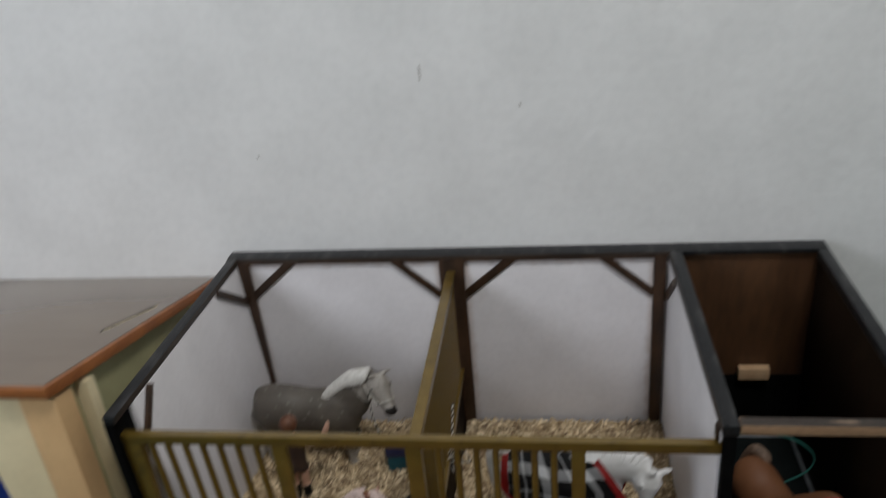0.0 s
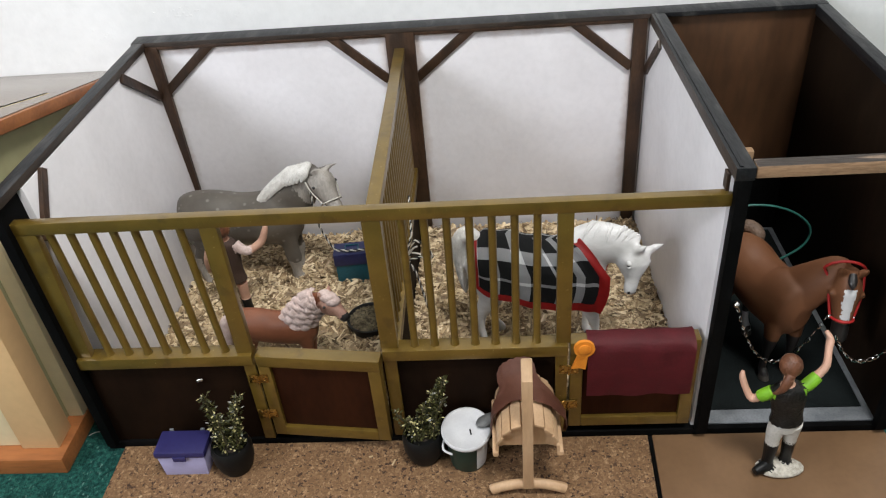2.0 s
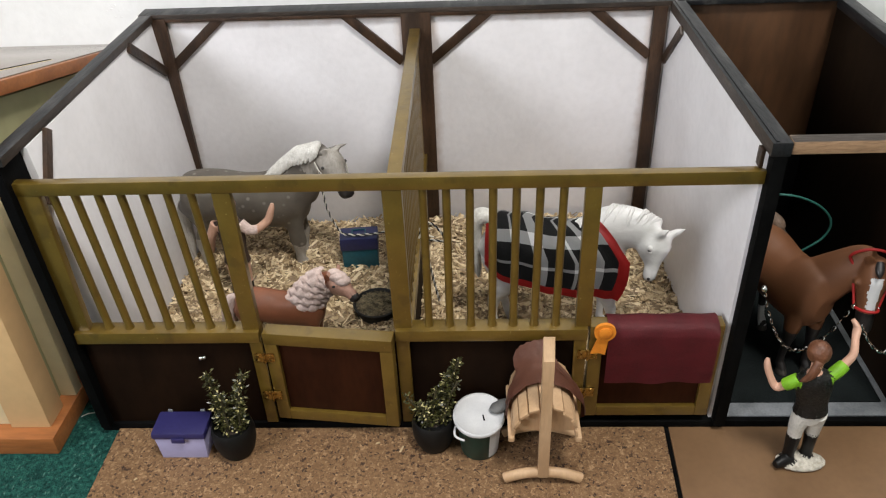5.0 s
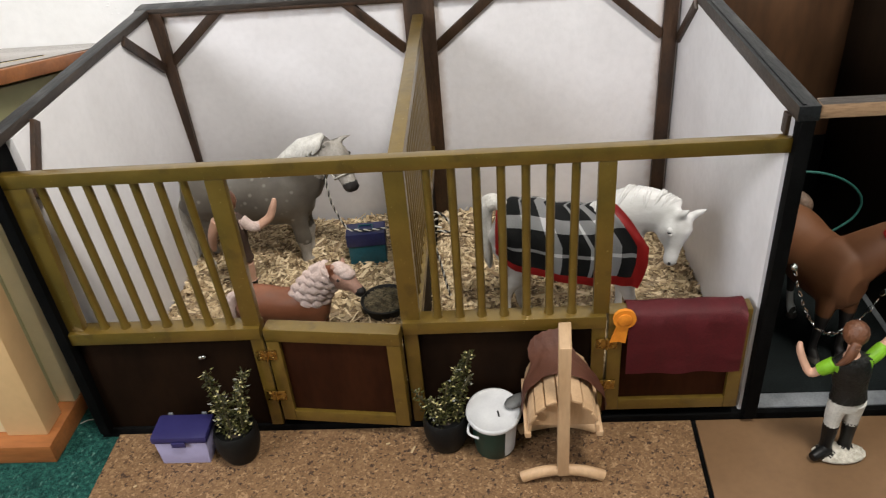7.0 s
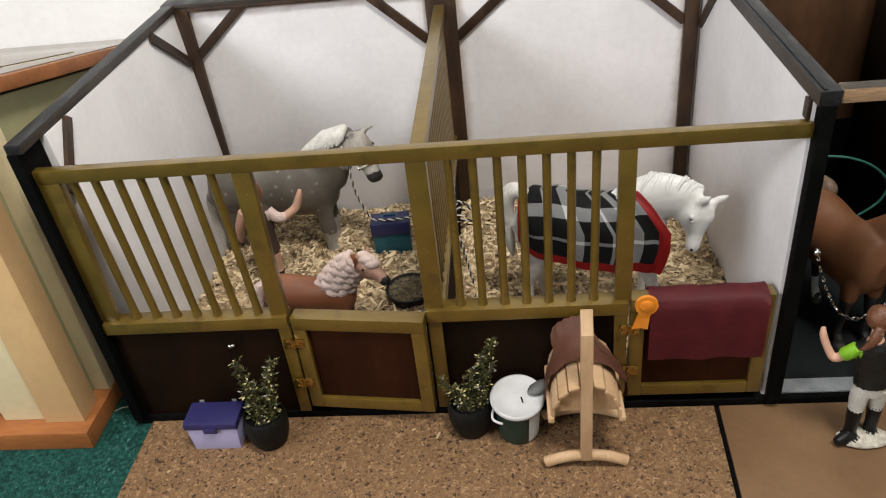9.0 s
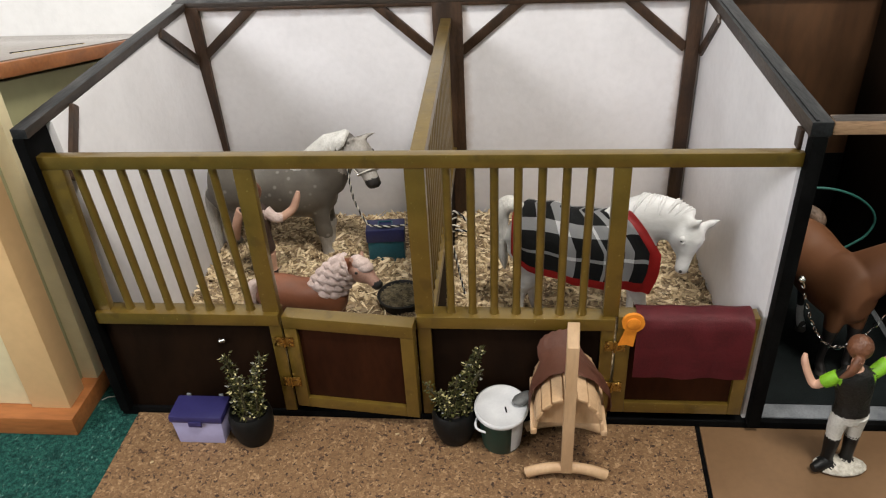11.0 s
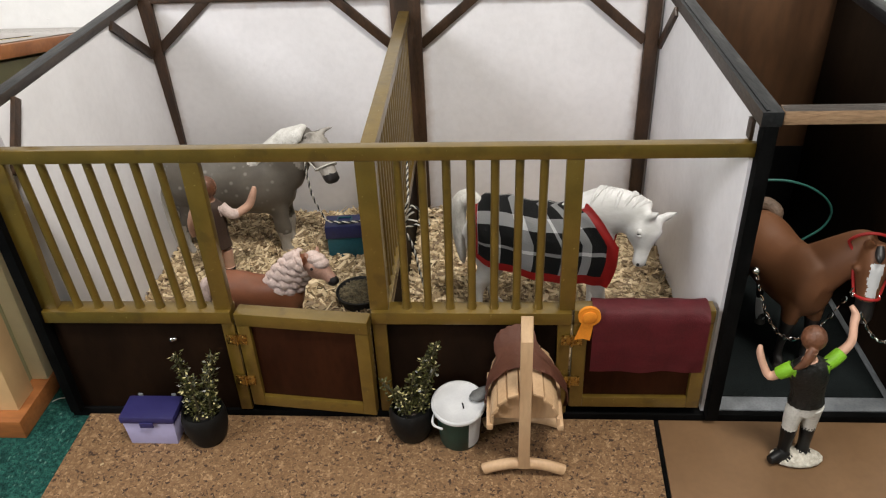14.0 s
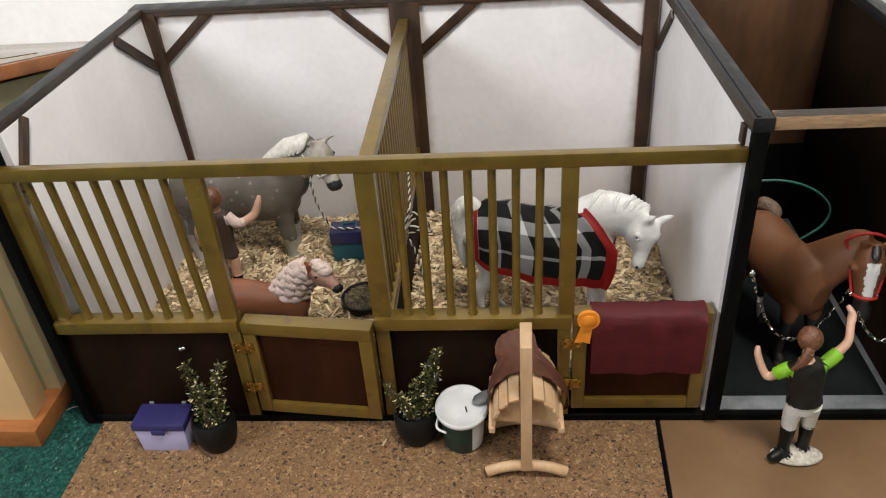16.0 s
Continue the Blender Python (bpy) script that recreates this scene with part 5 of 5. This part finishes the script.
def saddle_rack():
    t = thing("saddle_rack", (0.4045, -0.04, 0), "pale wooden saddle rack with a slatted half barrel", "saddle rack")
    cx, y0, y1, r, zc = 0.4060, -0.0715, -0.0105, 0.0258, 0.0657
    for ya, yb, high in ((-0.0727, -0.0640, 0.1615), (-0.0200, -0.0130, 0.088)):
        bm = boxed(cx - .0045, cx + .0045, ya, yb, 0.010, high, 0.0008)
        for v in bm.verts:
            if v.co.z > 0.1 and v.co.y < (ya + yb) / 2:
                v.co.z -= 0.0175
        p = part("upright", bm, M["pale_wood"], t, "post with a slanted top" if high > 0.1 else "")
        bm = bmesh.new()
        rings = []
        for i in range(15):
            u = -1 + 2 * i / 14
            rings.append((cx + u * .0325, (ya + yb) / 2, 0.0132 - 0.0080 * u * u, .0042, .0052))
        loft(bm, rings, 10)
        part("foot", bm, M["pale_wood"], p)
    for y in (y0 + 0.0085, y1 - 0.004):
        bm = bmesh.new()
        n = 18
        arc = [(cx + r * .95 * math.cos(math.pi * i / n), zc - .006 + (r * .95 + .006) * math.sin(math.pi * i / n)) for i in range(n + 1)]
        a = [bm.verts.new((x, y - .0012, z)) for x, z in arc]
        b = [bm.verts.new((x, y + .0012, z)) for x, z in arc]
        bm.faces.new(a), bm.faces.new(b[::-1])
        for i in range(n + 1):
            j = (i + 1) % (n + 1)
            bm.faces.new((a[i], b[i], b[j], a[j]))
        part("end_board", bm, M["pale_wood"], t)
    rng = random.Random(4)
    for i in range(9):
        a = math.radians(5 + 170 * i / 8)
        c = Vector((cx + r * math.cos(a), 0, zc - .006 + (r + .006) * math.sin(a)))
        m = Matrix.Translation(c) @ Euler((0, math.pi / 2 - a, 0)).to_matrix().to_4x4()
        front = -0.0635 if i == 4 else y0 + rng.uniform(-.0008, .0010)
        part("slat", boxed(-.0044, .0044, front, y1 + rng.uniform(-.001, .0006), -.0012, .0012, 0.0006, m=m), M["pale_wood"], t)
    for s in (-1, 1):
        part("side_peg", boxed(cx + s * .0275 - .0026, cx + s * .0275 + .0026, y0 - .001, y1, zc - .0115, zc - .0060, 0.0014), M["pale_wood"], t)


saddle_rack()


def saddle():
    bm = bmesh.new()
    cx, zc = 0.4050, 0.0660
    prof = [(-.051, -74, 72, .0), (-.047, -102, 98, .0006), (-.041, -114, 110, .0012), (-.036, -108, 104, .0015), (-.033, -88, 80, .002), (-.030, -52, 40, .003), (-.024, -42, 24, .004), (-.018, -42, 18, .0065), (-.012, -38, 14, .011), (-.008, -30, 8, .014)]
    nv = 22
    rows = []
    for y, lo, hi, rise in prof:
        y = -0.0470 + (y + 0.051) * 0.85
        row = []
        for j in range(nv + 1):
            a = math.radians(lo + (hi - lo) * j / nv)
            q = .0302 + rise * max(0, math.cos(a * 1.3)) + .0006 * math.sin(j * 1.3 + y * 300)
            row.append(bm.verts.new((cx + q * math.sin(a) * (1 + 0.20 * max(0, math.sin(a)) ** 2), y - 0.002 * abs(math.sin(a)), zc - .005 + (q + .0065) * math.cos(a))))
        rows.append(row)
    for p, q in zip(rows, rows[1:]):
        for j in range(nv):
            bm.faces.new((p[j], q[j], q[j + 1], p[j + 1])).smooth = True
    bmesh.ops.solidify(bm, geom=bm.faces[:], thickness=0.0024)
    bmesh.ops.recalc_face_normals(bm, faces=bm.faces[:])
    solo("saddle", bm, M["leather"], "brown leather toy saddle resting on the rack", "saddle")


saddle()


def tack_box():
    m = pose(0.2192, 0.218, 0.028, 0, 0, 5)
    t = thing("tack_box", (0.2135, 0.232, 0.030), "teal toy tack box with a navy lid", "box")
    bm = boxed(-.0200, .0200, -.011, .011, 0, .028, .001, m=m)
    part("body", bm, M["teal"], t)
    lid = part("lid", boxed(-.0212, .0212, -.0125, .0125, .028, .0435, .0012, m=m), M["navy"], t, "navy blue lid")
    for b in ((-.008, .008, -.007, -.0058, .0436, .0452), (-.008, .008, .0048, .006, .0436, .0452), (-.008, -.0068, -.0057, .0047, .0436, .0452), (.0068, .008, -.0057, .0047, .0436, .0452)):
        part("handle_bar", boxed(*b, bevel=.0003, m=m), M["teal"], lid)


tack_box()


def feed_tub():
    x, y = 0.2458, 0.1316
    t = thing("feed_tub", (x, y, 0.029), "black rubber feed tub filled with hay", "tub")
    bm = bmesh.new()
    z = 0.028
    lathe(bm, (x, y), [(.0205, z), (.0230, z + .002), (.0245, z + .011), (.0252, z + .0125), (.0240, z + .0135), (.0225, z + .012), (.0215, z + .008)], n=36, top=False)
    part("tub", bm, M["rubber"], t)
    bm = bmesh.new()
    rng = random.Random(9)
    lathe(bm, (x, y), [(.0222, z + .0100), (.012, z + .0120), (.001, z + .0125)], n=24, bottom=False)
    part("hay", bm, M["feed"], t, "chopped grey-green hay")
    rows, faces = [], []
    for i in range(420):
        a, r = rng.uniform(0, 6.283), 0.0205 * math.sqrt(rng.random())
        c = Vector((x + r * math.cos(a), y + r * math.sin(a), z + .0122 - r * .08 + rng.uniform(0, .0012)))
        b = rng.uniform(0, 3.14)
        d, s = Vector((math.cos(b), math.sin(b), rng.uniform(-.2, .2))) * rng.uniform(.0015, .0045), Vector((-math.sin(b), math.cos(b), 0)) * .0004
        k = len(rows)
        rows += [c - d - s, c - d + s, c + d + s, c + d - s, c - d + Vector((0, 0, .0005)), c + d + Vector((0, 0, .0005))]
        faces += [(k, k + 1, k + 2, k + 3), (k, k + 4, k + 5, k + 3), (k + 1, k + 2, k + 5, k + 4)]
    me = bpy.data.meshes.new("hay_tuft")
    me.from_pydata([tuple(v) for v in rows], [], faces)
    me.materials.append(M["hay"])
    ob = new("hay_tuft", me)
    ob.parent, ob.matrix_parent_inverse = t, t.matrix_basis.inverted()
    tagged(ob, kind="stuff")


feed_tub()


def rope(name, pts, label, r=0.0013):
    """Two twisted strands, white and black."""
    t = thing(name, pts[0], label, "rope")
    fine = []
    for i in range(len(pts) - 1):
        a, b = Vector(pts[i]), Vector(pts[i + 1])
        pa, pb = Vector(pts[max(i - 1, 0)]), Vector(pts[min(i + 2, len(pts) - 1)])
        for k in range(10):
            u = k / 10
            fine.append(0.5 * ((2 * a) + (b - pa) * u + (2 * pa - 5 * a + 4 * b - pb) * u * u + (3 * a - pa - 3 * b + pb) * u ** 3))
    fine.append(Vector(pts[-1]))
    for s, (nm, mt) in enumerate((("white_strand", M["rope_white"]), ("black_strand", M["rope_black"]))):
        out, run = [], 0
        for i, p in enumerate(fine):
            tan = (fine[min(i + 1, len(fine) - 1)] - fine[max(i - 1, 0)]).normalized()
            u = tan.orthogonal().normalized()
            v = tan.cross(u)
            run += 0 if i == 0 else (p - fine[i - 1]).length
            a = run / 0.0095 * 6.283 + s * math.pi
            out.append(p + (u * math.cos(a) + v * math.sin(a)) * r * 0.55)
        tube(nm, out, r * 0.62, mt, t)
    return t


rope("lead_rope", [(0.1855, 0.2135, 0.152), (0.1875, 0.2105, 0.125), (0.1905, 0.2095, 0.105), (0.2015, 0.2075, 0.080), (0.2135, 0.2090, 0.0750), (0.2295, 0.2100, 0.0745), (0.2475, 0.2090, 0.078), (0.2675, 0.2090, 0.088), (0.2845, 0.2090, 0.102)], "black and white twisted lead rope tied to the divider")
knot = rope("coiled_rope", [(0.2955, 0.1900, 0.1560), (0.2985, 0.1600, 0.1500), (0.3000, 0.1400, 0.1420), (0.2960, 0.1365, 0.1275), (0.2975, 0.1340, 0.1205), (0.3035, 0.1340, 0.1375), (0.3145, 0.1340, 0.1295), (0.3195, 0.1350, 0.1155), (0.3055, 0.1360, 0.1155), (0.2955, 0.1360, 0.1105), (0.2995, 0.1360, 0.0995), (0.3035, 0.1360, 0.0845), (0.3075, 0.1360, 0.0605), (0.3115, 0.1360, 0.0385)], "black and white rope hanging from the divider", 0.0013)

# loose knot with frayed white ends on the hanging rope
for end in ((0.3060, 0.1310, 0.1330), (0.3090, 0.1325, 0.1215), (0.2925, 0.1320, 0.1120)):
    tube("frayed_end", [(0.2955, 0.1345, 0.1225), tuple((Vector((0.2955, 0.1345, 0.1225)) + Vector(end)) / 2 + Vector((0, 0, 0.002))), end], 0.0009, M["rope_white"], knot)

# cross ties of chain
def chain(name, a, b, sag, label):
    t = thing(name, a, label, "chain", group="cross ties")
    a, b = Vector(a), Vector(b)
    n = max(8, int((b - a).length * 1.25 / 0.0046))
    pts = [a.lerp(b, i / n) + Vector((0, 0, -sag * 4 * (i / n) * (1 - i / n))) for i in range(n + 1)]
    for i in range(n):
        c, d = (pts[i] + pts[i + 1]) / 2, (pts[i + 1] - pts[i]).normalized()
        s = d.orthogonal().normalized()
        s = s if i % 2 else d.cross(s)
        bm = bmesh.new()
        k, loops = 10, []
        u = d.cross(s)
        for j in range(k):
            g = 2 * math.pi * j / k
            p = c + d * .0029 * math.cos(g) + s * .0014 * math.sin(g)
            o = (d * math.cos(g) + s * math.sin(g)).normalized()
            loops.append([bm.verts.new(p + o * .00043 * math.cos(h) + u * .00043 * math.sin(h)) for h in (0, 2.094, 4.189)])
        for j in range(k):
            for h in range(3):
                bm.faces.new((loops[j][h], loops[(j + 1) % k][h], loops[(j + 1) % k][(h + 1) % 3], loops[j][(h + 1) % 3])).smooth = True
        part("link", bm, M["chrome"], t)
    bm = bmesh.new()
    ball(bm, a, .0028, .0028, .0028)
    part("ring", bm, M["chrome"], t, "chrome ring")


chain("cross_tie_chain", (0.5795, -0.0128, 0.1650), (0.6590, -0.006, 0.1470), 0.060, "silver chain from the post to the bay horse")
chain("cross_tie_chain", (0.7330, -0.0128, 0.1590), (0.6690, -0.006, 0.1220), 0.046, "silver chain from the outer post to the bay horse")

# hose in the wash bay
h = [(0.5763, 0.1400, 0.1475), (0.6030, 0.1400, 0.1565), (0.6431, 0.1400, 0.1615), (0.6759, 0.1400, 0.1515), (0.6975, 0.1400, 0.1315), (0.6954, 0.1400, 0.1105), (0.6790, 0.1400, 0.0965), (0.6626, 0.1420, 0.0845), (0.6533, 0.1460, 0.0745)]
tagged(tube("hose", h, 0.0012, M["hose"]), "thin green hose looped in the wash bay", "hose")
solo("wood_block", boxed(0.651, 0.689, 0.3060, 0.3172, 0.1072, 0.1240, 0.001), M["pale_wood"], "small pale wooden block fixed to the wash bay wall", "block")


# ---- cream toy barn beside the stable ----
def barn():
    t = thing("toy_barn", (-0.2, 0.15, GROUND), "cream toy barn with orange-brown sloping roof and base", "toy barn")
    m = Matrix.Translation((-0.0375, -0.0295, 0))
    part("base", boxed(-0.55, 0, -0.0045, 0.366, GROUND, 0.0165, 0.002, m=m), M["trim"], t, "orange-brown wooden base")

    def roof_z(y):
        return 0.3285 - 0.245 * y

    def tall(name, x0, x1, y0, y1, z0, material, label="", splay=0.0):
        bm = boxed(x0, x1, y0, y1, z0, 0.3, 0.001)
        for v in bm.verts:
            if v.co.z > 0.25:
                v.co.z += roof_z(v.co.y) - 0.304
                v.co.x -= splay if v.co.x < (x0 + x1) / 2 else 0
        bmesh.ops.transform(bm, matrix=m, verts=bm.verts)
        return part(name, bm, material, t, label)

    tall("corner_post", -0.0455, -0.0080, 0.0098, 0.0375, 0.0165, M["tan"], "tan painted corner post")
    tall("front_wall", -0.0885, -0.0458, 0.0142, 0.0330, 0.0165, M["cream"], "cream painted front wall", 0.026)
    part("front_lintel", boxed(-0.53, -0.1060, 0.0144, 0.0328, 0.229, 0.322, 0.001, m=m), M["cream"], t, "cream painted lintel")
    tall("side_wall", -0.0220, -0.0165, 0.0378, 0.360, 0.0165, M["cream_side_shaded"], "olive cream side wall with its shade in the colour")
    tall("side_stud", -0.0163, -0.0010, 0.0510, 0.0640, 0.0165, M["cream"], "cream painted upright on the side wall")
    part("back_wall", boxed(-0.53, -0.0222, 0.352, 0.360, 0.0165, 0.236, 0, m=m), M["cream_side_shaded"], t)
    part("inner_wall", boxed(-0.53, -0.0890, 0.200, 0.206, 0.0165, 0.270, 0, m=m), M["washback"], t, "dark inner wall")
    roof = boxed(-0.56, -0.0045, -0.0005, 0.3735, 0, 0.013, 0.002)
    for v in roof.verts:
        v.co.z += roof_z(v.co.y)
    bmesh.ops.transform(roof, matrix=m, verts=roof.verts)
    top = part("roof", roof, M["trim"], t, "orange-brown roof board edge")
    inlay = boxed(-0.55, -0.0085, 0.0035, 0.3725, 0.0122, 0.0142, 0.0005)
    for v in inlay.verts:
        v.co.z += roof_z(v.co.y)
    bmesh.ops.transform(inlay, matrix=m, verts=inlay.verts)
    part("roof_cover", inlay, M["cab_top"], top, "beige roof cover")
    lift = Vector((0, 0, 0.0003))
    a, b = Vector((-0.0790, 0.1210, 0.3058)), Vector((-0.0630, 0.2120, 0.2836))
    part("roof_slot", beam_between(bmesh.new(), a + lift, b + lift, 0.0026, 0.0010, (0, 0.2379, 0.9713), 0.0002), M["black"], top, "dark slot cut in the roof")
    # cream strip stands in for the highlight along the slot
    part("slot_highlight", beam_between(bmesh.new(), a + Vector((0.0019, 0, 0)), b + Vector((0.0019, 0, 0)), 0.0014, 0.0005, (0, 0.2379, 0.9713), 0.0003), M["cream"], top, "pale strip painted as the highlight beside the slot")


barn()
solo("blue_box", boxed(-0.42, -0.150, 0.05, 0.16, 0.0165, 0.150, 0.003), M["blue"], "blue plastic box inside the toy barn", "box")

for x, y, a, n in ((0.2815, -0.032, 70, .0045), (0.2590, -0.025, 20, .0022), (0.047, -0.066, 40, .002)):
    solo("straw_chip", boxed(-n * .8, n * .8, -.0009, .0009, 0, .0008, .0003, m=pose(x, y, 0.0001, 0, 0, a)), M["straw"], "pale straw chip lying on the cork", "chip", group="chips on the cork")
tagged(tube("loose_thread", [(-0.036, 0.012, -0.003), (-0.031, 0.016, -0.0022), (-0.025, 0.017, -0.003), (-0.020, 0.020, -0.0032)], 0.0005, M["rope_white"]), "pale loose thread lying on the green carpet", "thread")
